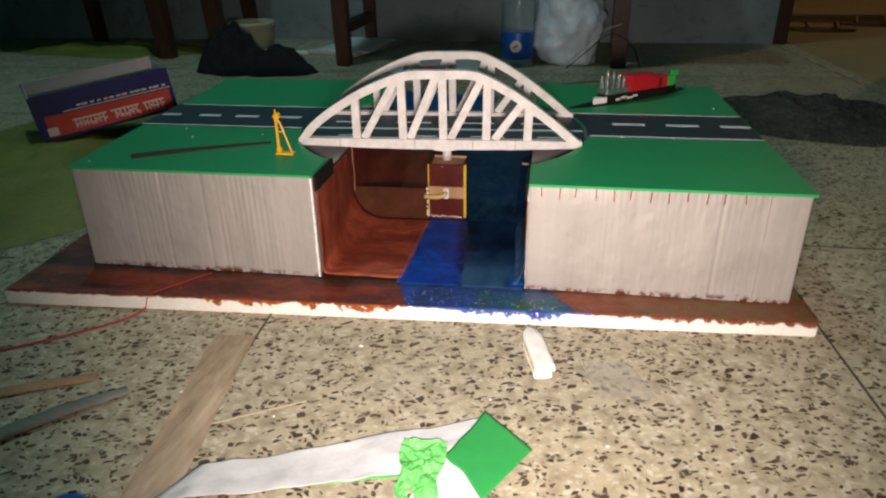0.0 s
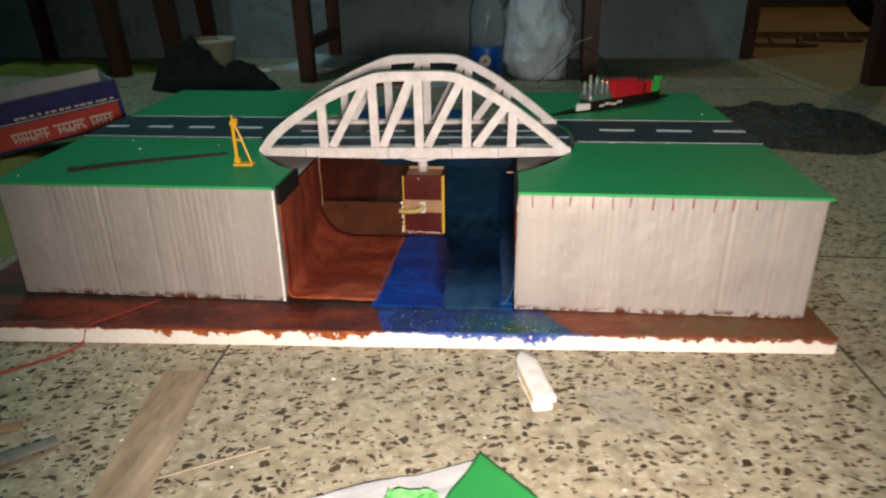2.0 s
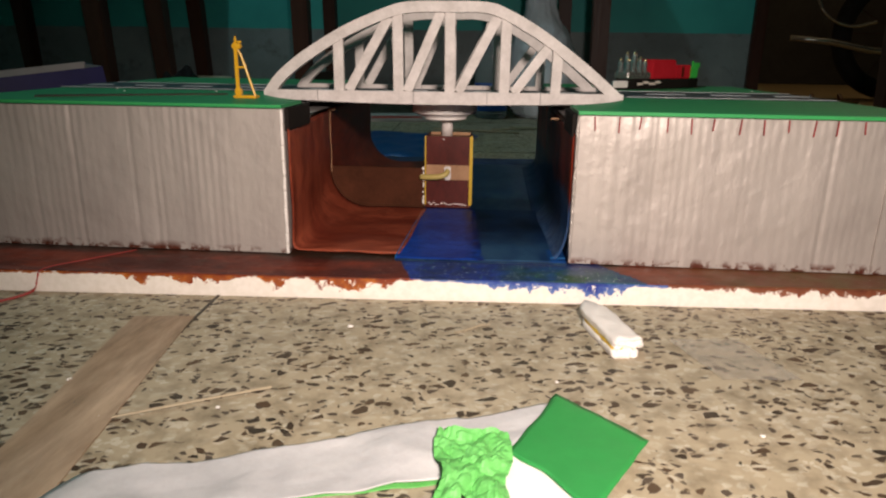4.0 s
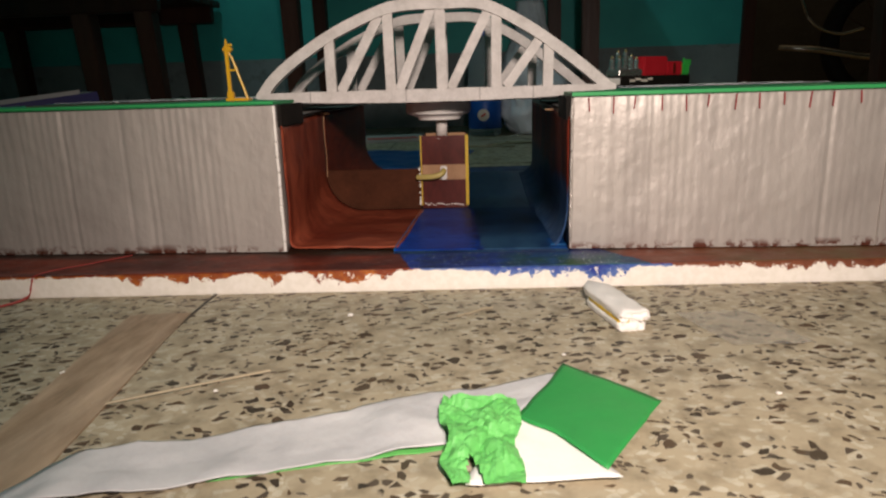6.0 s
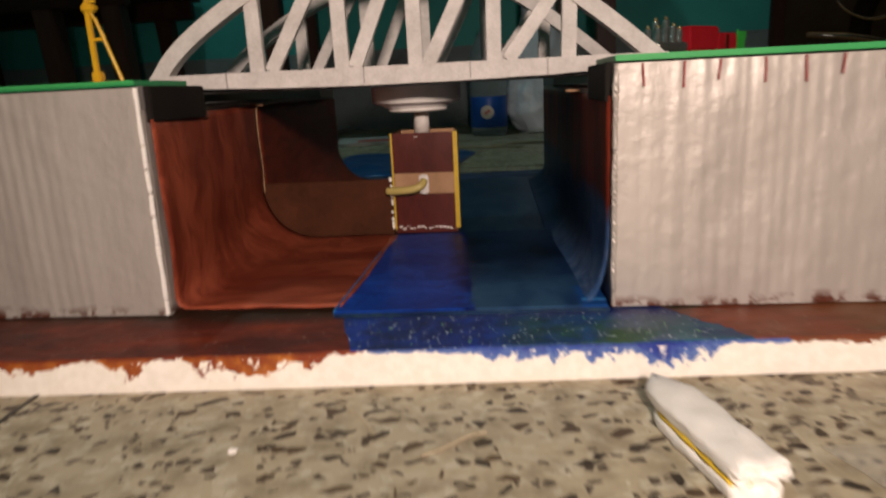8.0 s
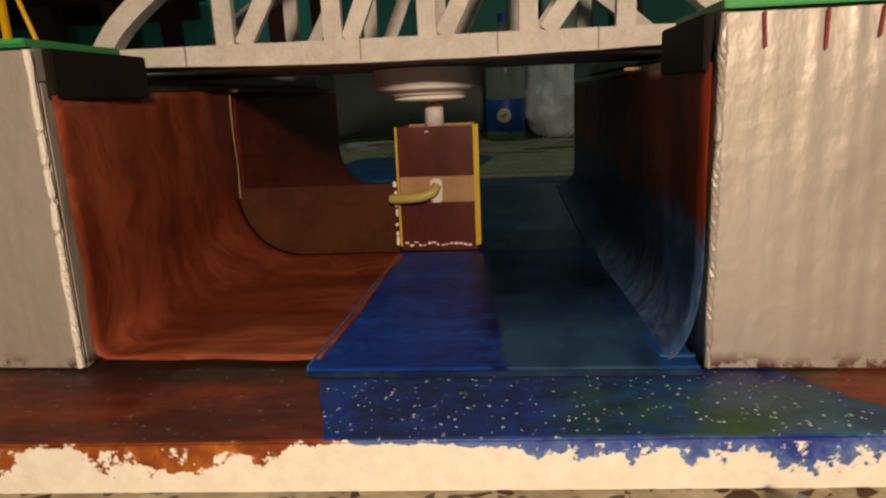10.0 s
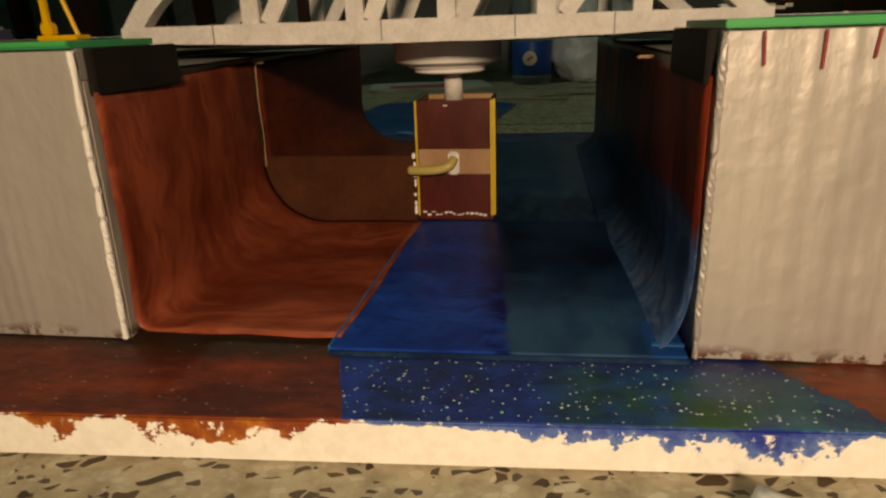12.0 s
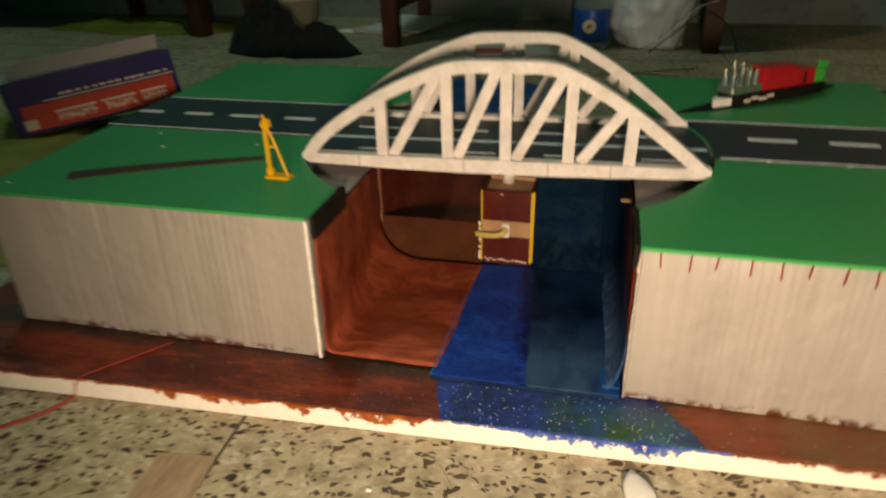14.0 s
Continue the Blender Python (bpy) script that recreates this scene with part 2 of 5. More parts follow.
def brushed(name, tones, scale=16.0, rough=0.5, curl=0.03, stretch=(1.0, 0.35, 2.2), fine=0.75):
    """Poster paint laid on with a broad brush."""
    k = Mat(name)
    w = k.noise(9, 3)
    n = k.node("ShaderNodeVectorMath", operation="SCALE")
    k.put(w, n.inputs[0]), k.put(curl, n.inputs["Scale"])
    add = k.node("ShaderNodeVectorMath", operation="ADD")
    k.put(k.co, add.inputs[0]), k.put(n.outputs[0], add.inputs[1])
    s = k.noise(scale, 5, 0.65, k.scaled(stretch, add.outputs[0]))
    s2 = k.noise(scale * 6, 4, 0.65, k.scaled(tuple(v * 0.8 for v in stretch), add.outputs[0]))
    col = k.mix(k.ramp(s, 0.35, 0.65), tones[0], tones[1])
    col = k.mix(k.math("MULTIPLY", k.ramp(s2, 0.45, 0.62), fine), col, tones[2])
    return k, col, k.bump(s2, 0.25, 0.001), rough


def brush_mat(*a, **kw):
    k, col, nrm, rough = brushed(*a, **kw)
    return k.done(col, rough, 0.0, nrm, 0.18)


def bank_mat():
    k, blue, nrm, rough = brushed("bank_paint", ((0.006, 0.018, 0.075), (0.035, 0.085, 0.2), (0.1, 0.15, 0.24)), 17, 0.35, 0.14, (1.0, 1.2, 1.2))
    x, y, z = k.xyz()
    red = k.mix(k.ramp(k.noise(30, 4, 0.65, k.scaled((1, 1, 0.3))), 0.4, 0.65), (0.03, 0.006, 0.005), (0.26, 0.036, 0.016))
    # blue sinks to near black further in: shade below the bridge put into colour
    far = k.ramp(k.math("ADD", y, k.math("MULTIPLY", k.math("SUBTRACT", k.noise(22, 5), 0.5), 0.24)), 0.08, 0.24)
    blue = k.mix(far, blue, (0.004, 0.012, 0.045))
    line = k.math("ADD", z, k.math("MULTIPLY", k.math("SUBTRACT", k.noise(25, 5), 0.5), 0.06))
    return k.done(k.mix(k.ramp(line, 0.066, 0.078), blue, red), 0.4, 0.0, nrm, 0.14)


def wall_mat():
    k = Mat("two_tone_wall")
    x, y, z = k.xyz()
    low = k.mix(k.ramp(k.noise(2.5, 6, 0.65), 0.35, 0.68), (0.13, 0.17, 0.18), (0.23, 0.29, 0.3))
    low = k.mix(k.ramp(k.noise(14, 5, 0.7), 0.55, 0.75), low, (0.09, 0.1, 0.11))
    high = k.mix(k.ramp(k.noise(3, 5), 0.4, 0.65), (0.024, 0.32, 0.31), (0.036, 0.42, 0.385))
    f = k.ramp(k.math("ADD", z, k.math("MULTIPLY", k.noise(30, 2), 0.008)), 0.278, 0.283)
    return k.done(k.mix(f, low, high), 0.6, 0.0, k.bump(k.noise(60, 5), 0.3, 0.003))


M_FLOOR = terrazzo()
M_JOINT = painted("joint_strip", (0.04, 0.035, 0.03), (0.09, 0.08, 0.06), 30)
M_BASE = base_paint()
M_SILVER = silver_card()
M_TOP = painted("green_paper", (0.014, 0.235, 0.08), (0.02, 0.28, 0.1), 10, 0.5, 0, 0.15)
M_TOPEDGE = painted("green_paper_edge", (0.03, 0.3, 0.09), (0.04, 0.36, 0.1), 10, 0.5)
M_ROAD = painted("road_paper", (0.012, 0.02, 0.03), (0.02, 0.032, 0.045), 25, 0.5)
M_LINE = painted("white_line", (0.5, 0.55, 0.58), (0.65, 0.7, 0.72), 40, 0.5)
M_PALE = painted("pale_blue_line", (0.3, 0.42, 0.5), (0.4, 0.52, 0.58), 40, 0.5)
M_WHITE = painted("white_card", (0.5, 0.47, 0.44), (0.75, 0.71, 0.68), 60, 0.6, 0, 0.5, 0.001)
M_FOAM = painted("white_foam", (0.78, 0.75, 0.7), (0.85, 0.82, 0.78), 80, 0.6, 0, 0.5, 0.001)
M_GREY = painted("grey_card", (0.2, 0.19, 0.18), (0.3, 0.28, 0.27), 20, 0.6)
M_BLACK = painted("black_tape", (0.007, 0.006, 0.005), (0.016, 0.013, 0.011), 40, 0.75, 0, 0.2, 0.001, (1, 1, 1), 0.12)
M_EARTH = brush_mat("earth_paint", ((0.13, 0.021, 0.011), (0.36, 0.085, 0.042), (0.13, 0.021, 0.011)), 13, 0.42, 0.12, (0.6, 1.7, 0.6), 0.6)
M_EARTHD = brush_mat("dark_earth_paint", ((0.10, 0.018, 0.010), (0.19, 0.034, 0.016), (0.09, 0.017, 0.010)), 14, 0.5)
M_DAM = painted("brown_board", (0.042, 0.014, 0.006), (0.085, 0.028, 0.013), 25, 0.65, 0, 0.2, 0.001, (1, 1, 1), 0.08)
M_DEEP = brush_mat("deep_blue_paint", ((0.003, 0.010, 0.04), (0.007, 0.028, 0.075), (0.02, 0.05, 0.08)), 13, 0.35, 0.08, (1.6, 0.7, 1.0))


def water_mat():
    """Bright blue along one side, a grey-teal patch in the middle, blue-black towards the far wall."""
    k, bright, nrm, rough = brushed("water_paint", ((0.003, 0.026, 0.2), (0.006, 0.06, 0.36), (0.003, 0.018, 0.14)), 24, 0.33, 0.14, (0.8, 1.4, 1.0), 0.6)
    x, y, z = k.xyz()
    ragged = k.math("MULTIPLY", k.math("SUBTRACT", k.noise(70, 5, 0.7, k.scaled((1, 0.5, 1))), 0.5), 0.016)
    border = k.math("SUBTRACT", 0.052, k.math("MULTIPLY", y, 0.075))
    near = k.ramp(k.math("ADD", k.math("SUBTRACT", x, border), k.math("MULTIPLY", ragged, 1.8)), -0.017, -0.006)
    bright = k.mix(k.math("MULTIPLY", near, k.ramp(k.noise(60, 5, 0.65, k.scaled((0.5, 1.6, 1))), 0.34, 0.5)), bright, (0.002, 0.007, 0.075))
    f = k.ramp(k.math("ADD", k.math("SUBTRACT", x, border), ragged), -0.0015, 0.0015)
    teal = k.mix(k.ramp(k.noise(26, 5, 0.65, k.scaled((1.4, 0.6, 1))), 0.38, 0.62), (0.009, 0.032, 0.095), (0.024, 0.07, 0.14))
    # inner tone: deep blue paint, with the dimming of light further in added to it
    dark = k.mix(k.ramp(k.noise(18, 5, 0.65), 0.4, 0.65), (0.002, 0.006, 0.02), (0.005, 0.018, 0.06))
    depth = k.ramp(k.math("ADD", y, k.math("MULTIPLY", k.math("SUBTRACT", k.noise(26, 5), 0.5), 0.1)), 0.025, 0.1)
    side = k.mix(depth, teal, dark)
    edge = k.ramp(k.math("ADD", x, ragged), 0.107, 0.113)
    side = k.mix(k.math("MULTIPLY", edge, k.math("LESS_THAN", y, 0.03)), side, (0.006, 0.05, 0.2))
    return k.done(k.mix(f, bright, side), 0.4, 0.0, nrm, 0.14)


M_CYAN = painted("light_blue_paint", (0.006, 0.07, 0.26), (0.02, 0.16, 0.36), 60, 0.4)
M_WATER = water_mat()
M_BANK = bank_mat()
M_MAROON = painted("maroon_paint", (0.045, 0.005, 0.003), (0.11, 0.013, 0.007), 40, 0.35, 0, 0.08, 0.0004, (1, 1, 0.4))
M_YELLOW = painted("yellow_paint", (0.5, 0.33, 0.02), (0.65, 0.45, 0.04), 60, 0.45)
M_GOLDY = painted("amber_plastic", (0.62, 0.34, 0.015), (0.75, 0.43, 0.02), 60, 0.3)
M_TAN = painted("bare_cardboard", (0.3, 0.17, 0.09), (0.42, 0.25, 0.14), 50, 0.75)
M_TUBE = painted("rubber_tube", (0.42, 0.33, 0.1), (0.5, 0.4, 0.14), 50, 0.35)
M_RED = painted("red_plastic", (0.4, 0.012, 0.02), (0.5, 0.02, 0.03), 50, 0.3)
M_LIME = painted("green_plastic", (0.03, 0.4, 0.05), (0.05, 0.5, 0.08), 50, 0.3)
M_CHROME = painted("chrome_plastic", (0.6, 0.6, 0.58), (0.75, 0.74, 0.7), 50, 0.2, 0.9)
M_BRASS = painted("brass_tip", (0.6, 0.48, 0.26), (0.7, 0.56, 0.3), 50, 0.25, 0.9)
M_WOOD = painted("dark_wood", (0.035, 0.013, 0.009), (0.075, 0.028, 0.017), 14, 0.45, 0, 0.3, 0.002, (1, 1, 0.15))
M_WALL = wall_mat()
M_PLASTER = painted("side_plaster", (0.3, 0.3, 0.28), (0.4, 0.39, 0.36), 3, 0.8)
# near-black plaster: the next room's dimness is put into its wall colour
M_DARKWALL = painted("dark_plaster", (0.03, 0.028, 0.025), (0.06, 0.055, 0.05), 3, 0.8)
M_YROOM = painted("ochre_floor", (0.22, 0.16, 0.08), (0.32, 0.24, 0.12), 4, 0.6)
M_CLOTH = painted("black_cloth", (0.006, 0.006, 0.007), (0.014, 0.013, 0.014), 40, 0.9, 0, 0.8, 0.003)
NET = Mat("dark_netting")
NET.put(NET.ramp(NET.noise(110, 4, 0.7), 0.4, 0.5), NET.p.inputs["Alpha"])
M_NET = NET.done(NET.mix(NET.ramp(NET.noise(50, 5, 0.7), 0.35, 0.65), (0.008, 0.009, 0.009), (0.05, 0.052, 0.05)), 0.8, 0.0, NET.bump(NET.noise(60, 5), 0.8, 0.004))
M_CREAM = painted("cream_plastic", (0.42, 0.4, 0.3), (0.5, 0.47, 0.36), 20, 0.4)
M_SACK = painted("yellow_green_sack", (0.12, 0.13, 0.02), (0.22, 0.22, 0.04), 14, 0.55, 0, 0.6, 0.004)
M_NAVY = painted("navy_box_card", (0.016, 0.016, 0.11), (0.025, 0.024, 0.15), 30, 0.4)
M_REDLAB = painted("red_label", (0.5, 0.05, 0.03), (0.6, 0.07, 0.04), 30, 0.4)
M_PRINT = painted("cream_print", (0.65, 0.58, 0.5), (0.75, 0.68, 0.6), 50, 0.5)
M_CARDIN = painted("grey_box_lining", (0.42, 0.41, 0.4), (0.52, 0.5, 0.48), 25, 0.7)
M_TISSUE = painted("tissue_paper", (0.45, 0.45, 0.46), (0.58, 0.58, 0.58), 25, 0.6, 0, 0.15, 0.002)
M_CRUMPLE = painted("light_green_paper", (0.09, 0.4, 0.08), (0.17, 0.54, 0.15), 60, 0.5, 0, 0.2, 0.001)
M_SHEET = painted("leaf_green_card", (0.025, 0.25, 0.055), (0.035, 0.31, 0.07), 15, 0.5)
M_PAPER = painted("white_paper", (0.78, 0.78, 0.74), (0.84, 0.83, 0.8), 30, 0.6)
M_TAPE = Mat("brown_paper_tape")
M_TAPE.put(M_TAPE.ramp(M_TAPE.noise(40, 5, 0.65, M_TAPE.scaled((1, 0.25, 1))), 0.1, 0.62), M_TAPE.p.inputs["Alpha"])
M_TAPE = M_TAPE.done(M_TAPE.mix(M_TAPE.ramp(M_TAPE.noise(30, 5, 0.65, M_TAPE.scaled((1, 0.12, 1))), 0.35, 0.65), (0.36, 0.25, 0.155), (0.52, 0.39, 0.27)), 0.4)
M_CLEARTAPE = Mat("clear_sticky_tape")
M_CLEARTAPE.p.inputs["Alpha"].default_value = 0.2
M_CLEARTAPE = M_CLEARTAPE.done(M_CLEARTAPE.mix(M_CLEARTAPE.ramp(M_CLEARTAPE.noise(30, 4), 0.4, 0.6), (0.5, 0.46, 0.38), (0.6, 0.56, 0.48)), 0.3)
M_STICKG = painted("grey_stick", (0.1, 0.105, 0.09), (0.24, 0.235, 0.2), 20, 0.6, 0, 0.5, 0.002, (0.3, 1, 1))
M_STRAW = painted("straw", (0.36, 0.3, 0.2), (0.46, 0.38, 0.26), 30, 0.6)
M_THREAD = painted("red_ribbon", (0.3, 0.03, 0.028), (0.42, 0.06, 0.05), 30, 0.5)
M_TRACK = painted("brown_strip", (0.028, 0.016, 0.009), (0.05, 0.028, 0.014), 40, 0.7)
M_TICK = painted("red_pen", (0.2, 0.02, 0.02), (0.32, 0.05, 0.05), 90, 0.5)
M_LEATHER = painted("brown_sandal", (0.09, 0.045, 0.02), (0.16, 0.08, 0.035), 30, 0.5)
M_TYRE = painted("tyre_rubber", (0.012, 0.012, 0.012), (0.025, 0.025, 0.025), 40, 0.7)
M_LABEL = painted("blue_bottle_label", (0.01, 0.06, 0.3), (0.015, 0.1, 0.4), 25, 0.35)
M_BLUEPOLY = painted("blue_polythene", (0.006, 0.05, 0.2), (0.012, 0.09, 0.3), 12, 0.35, 0, 0.3, 0.002)
M_PINK = painted("pink_cloth", (0.4, 0.13, 0.15), (0.5, 0.2, 0.2), 25, 0.8, 0, 0.5)


def clear(name, colour, rough):
    k = Mat(name)
    k.p.inputs["Transmission Weight"].default_value = 0.85
    k.p.inputs["IOR"].default_value = 1.2
    return k.done(colour, rough)


M_PET = clear("clear_bottle_plastic", (0.75, 0.9, 0.95), 0.08)
M_BAG = Mat("pale_blue_polythene")
M_BAG.p.inputs["Transmission Weight"].default_value = 0.1
M_BAG = M_BAG.done((0.6, 0.7, 0.78), 0.3, 0.0, M_BAG.bump(M_BAG.noise(25, 5), 0.7, 0.01))

# ---- mesh helpers ----


def part(name, bm, mat, parent=None, label="", smooth=False):
    bmesh.ops.recalc_face_normals(bm, faces=bm.faces)
    me = bpy.data.meshes.new(name)
    bm.to_mesh(me)
    bm.free()
    me.materials.append(mat)
    if smooth:
        me.shade_smooth()
    ob = new(name, me)
    if parent is not None:
        ob.parent = parent
        ob.matrix_parent_inverse = parent.matrix_world.inverted()
    if label:
        ob["label"] = label
    return ob


def thing(name, at, label, category, group="", kind=""):
    ob = new(name)
    ob.location = at
    ob.empty_display_size = 0.02
    bpy.context.view_layer.update()
    return tagged(ob, label, category, group, kind)


def bevel(bm, width, segments=2):
    bmesh.ops.bevel(bm, geom=bm.edges[:], offset=width, segments=segments, affect="EDGES", clamp_overlap=True)
    return bm


def box(x0, x1, y0, y1, z0, z1, bev=0.0, m=None):
    bm = bmesh.new()
    bmesh.ops.create_cube(bm, size=1)
    for v in bm.verts:
        v.co = Vector((x0 + (v.co.x + 0.5) * (x1 - x0), y0 + (v.co.y + 0.5) * (y1 - y0), z0 + (v.co.z + 0.5) * (z1 - z0)))
    if bev:
        bevel(bm, bev)
    if m is not None:
        bm.transform(m)
    return bm


def prism(poly, z0, z1, bev=0.0):
    bm = bmesh.new()
    low = [bm.verts.new((x, y, z0)) for x, y in poly]
    high = [bm.verts.new((x, y, z1)) for x, y in poly]
    bm.faces.new(low[::-1]), bm.faces.new(high)
    n = len(poly)
    for i in range(n):
        bm.faces.new((low[i], low[(i + 1) % n], high[(i + 1) % n], high[i]))
    if bev:
        bevel(bm, bev, 1)
    return bm


def bar(a, b, wide, deep, bev=0.0006):
    """A strip from a to b: wide in the plane of the truss, deep along y."""
    a, b = Vector(a), Vector(b)
    d = b - a
    m = Matrix.Translation((a + b) / 2) @ Matrix.Rotation(-math.atan2(d.z, d.x), 4, "Y")
    return box(-d.length / 2, d.length / 2, -deep / 2, deep / 2, -wide / 2, wide / 2, bev, m)


def join(*bms):
    out = bmesh.new()
    for b in bms:
        me = bpy.data.meshes.new("tmp")
        b.to_mesh(me)
        b.free()
        out.from_mesh(me)
        bpy.data.meshes.remove(me)
    return out


def lathe(profile, at=(0, 0, 0), seg=32):
    """Turns (radius, height) pairs about the vertical."""
    bm = bmesh.new()
    rings = [[bm.verts.new((at[0] + max(r, 1e-5) * math.cos(2 * math.pi * i / seg), at[1] + max(r, 1e-5) * math.sin(2 * math.pi * i / seg), at[2] + z)) for i in range(seg)] for r, z in profile]
    for a, b in zip(rings, rings[1:]):
        for i in range(seg):
            bm.faces.new((a[i], a[(i + 1) % seg], b[(i + 1) % seg], b[i]))
    bm.faces.new(rings[0][::-1]), bm.faces.new(rings[-1])
    return bm


def tube(points, radius, seg=10, flat=1.0):
    bm = bmesh.new()
    pts = [Vector(p) for p in points]
    rings = []
    for i, p in enumerate(pts):
        d = (pts[min(i + 1, len(pts) - 1)] - pts[max(i - 1, 0)]).normalized()
        side = d.cross(Vector((0, 0, 1)))
        side = side.normalized() if side.length > 1e-4 else Vector((1, 0, 0))
        up = side.cross(d).normalized()
        r = radius[i] if isinstance(radius, (list, tuple)) else radius
        rings.append([bm.verts.new(p + side * r * math.cos(a) + up * r * flat * math.sin(a)) for a in (2 * math.pi * k / seg for k in range(seg))])
    for a, b in zip(rings, rings[1:]):
        for i in range(seg):
            bm.faces.new((a[i], a[(i + 1) % seg], b[(i + 1) % seg], b[i]))
    bm.faces.new(rings[0][::-1]), bm.faces.new(rings[-1])
    return bm


def spline(points, n=8):
    """Points along a smooth curve through the given ones."""
    p = [Vector(q) for q in points]
    p = [2 * p[0] - p[1], *p, 2 * p[-1] - p[-2]]
    out = []
    for i in range(1, len(p) - 2):
        for k in range(n):
            t = k / n
            out.append(0.5 * (2 * p[i] + (p[i + 1] - p[i - 1]) * t + (2 * p[i - 1] - 5 * p[i] + 4 * p[i + 1] - p[i + 2]) * t * t + (3 * p[i] - p[i - 1] - 3 * p[i + 1] + p[i + 2]) * t**3))
    return [*out, p[-2]]


def grid_sheet(fn, nu, nv, thick):
    """A sheet from fn(u, v) with some thickness downwards along its normal."""
    bm = bmesh.new()
    vs = [[bm.verts.new(fn(i / nu, j / nv)) for j in range(nv + 1)] for i in range(nu + 1)]
    for i in range(nu):
        for j in range(nv):
            bm.faces.new((vs[i][j], vs[i + 1][j], vs[i + 1][j + 1], vs[i][j + 1]))
    bmesh.ops.recalc_face_normals(bm, faces=bm.faces)
    bmesh.ops.solidify(bm, geom=bm.faces[:], thickness=thick)
    return bm


def heap(cx, cy, rx, ry, h, seed, z0=0.0, rough=0.5, n=40, sharp=1.0):
    """A crumpled mound lying on a surface."""
    bm = bmesh.new()
    rows = []
    for i in range(n + 1):
        r = i / n
        ring = []
        for k in range(2 * n):
            a = math.pi * k / n
            wob = 1 + 0.28 * noise.noise(Vector((math.cos(a) * 1.3, math.sin(a) * 1.3, seed)))
            x, y = cx + rx * r * wob * math.cos(a), cy + ry * r * wob * math.sin(a)
            q = Vector((x * 9 / max(rx * 3, 0.3), y * 9 / max(ry * 3, 0.3), seed))
            lump = noise.fractal(q * sharp, 0.9, 2.1, 5)
            ridge = abs(noise.noise(q * 2.3 * sharp))
            z = z0 + 0.001 + h * (1 - r**2.2) * max(0.05, 0.62 + rough * lump + 0.5 * rough * (0.3 - ridge))
            ring.append(bm.verts.new((x, y, z)))
        rows.append(ring)
    for a, b in zip(rows, rows[1:]):
        for k in range(2 * n):
            bm.faces.new((a[k], b[k], b[(k + 1) % (2 * n)], a[(k + 1) % (2 * n)]))
    bmesh.ops.remove_doubles(bm, verts=rows[0], dist=1e-4)
    return bm


# ---- room ----
floor = tagged(part("floor", box(-3.2, 1.05, -2.2, 2.1, -0.05, 0.0), M_FLOOR), "speckled terrazzo floor with thin divider strips and dust", "floor", kind="structure")
part("next_room_floor", box(1.05, 3.6, 1.2, 5.0, -0.05, 0.0), M_YROOM, floor, "dull ochre floor of the next room")
part("floor_side", box(1.05, 3.6, -2.2, 1.2, -0.05, 0.0), M_FLOOR, floor)
for x in (-0.774, -0.164, 0.446, 1.056):
    part("divider_strip", box(-0.0012, 0.0012, -2.1, 2.09, -0.01, 0.0006, 0, pose(x, 0, 0, 0, 0, 2.0)), M_JOINT, floor)
for y in (-1.02, -0.41, 0.2, 0.81, 1.42):
    part("divider_strip", box(-3.1, 1.04, -0.0012, 0.0012, -0.01, 0.0005, 0, pose(0, y, 0, 0, 0, 0.5)), M_JOINT, floor)
tagged(part("wall_north", box(-3.2, 0.985, 2.1, 2.25, 0.0, 2.8), M_WALL), "teal painted wall above a stained grey dado", "wall", kind="structure")
tagged(part("wall_west", box(-3.35, -3.2, -2.2, 2.25, 0, 2.8), M_WALL), "teal painted wall above a grey dado", "wall", kind="structure")
tagged(part("wall_south", box(-3.35, 3.75, -2.35, -2.2, 0, 2.8), M_WALL), "teal painted wall above a grey dado", "wall", kind="structure")
tagged(part("wall_east", box(3.6, 3.75, -2.2, 5.15, 0, 2.8), M_DARKWALL), "plain dark plaster wall", "wall", kind="structure")
tagged(part("wall_far", box(0.835, 3.75, 5.0, 5.15, 0, 2.8), M_DARKWALL), "plain dark plaster wall of the next room", "wall", kind="structure")
tagged(part("wall_side", box(0.835, 0.985, 2.25, 5.0, 0, 2.8), M_PLASTER), "plain plaster wall of the next room", "wall", kind="structure")
tagged(part("ceiling", box(-3.35, 3.75, -2.35, 5.15, 2.8, 2.9), M_PLASTER), "plain plaster ceiling", "ceiling", kind="structure")

# ---- the model: base board ----
BASE = ((-0.487, -0.079), (0.436, -0.036), (0.412, 0.62), (-0.512, 0.577))


def board():
    bm = prism(BASE, 0.0, 0.0186)
    bmesh.ops.bisect_plane(bm, geom=bm.verts[:] + bm.edges[:] + bm.faces[:], plane_co=(0, 0.0, 0), plane_no=(0, 1, 0))
    bevel(bm, 0.0012, 2)
    return bm


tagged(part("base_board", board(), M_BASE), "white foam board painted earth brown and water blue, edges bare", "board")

# ---- the model: two embankment blocks ----
PIVOT, RECESS = Vector((0.0, 0.213)), 0.197


def arc(side, y0, y1, n=20, r=RECESS):
    """Points of the round recess on one side, from y0 to y1."""
    a0, a1 = (math.asin((y - PIVOT.y) / r) for y in (y0, y1))
    return [(PIVOT.x + side * r * math.cos(a0 + (a1 - a0) * i / n), PIVOT.y + r * math.sin(a0 + (a1 - a0) * i / n)) for i in range(n + 1)]


def recess_y(x, r=RECESS):
    return math.sqrt(r * r - (x - PIVOT.x) ** 2)


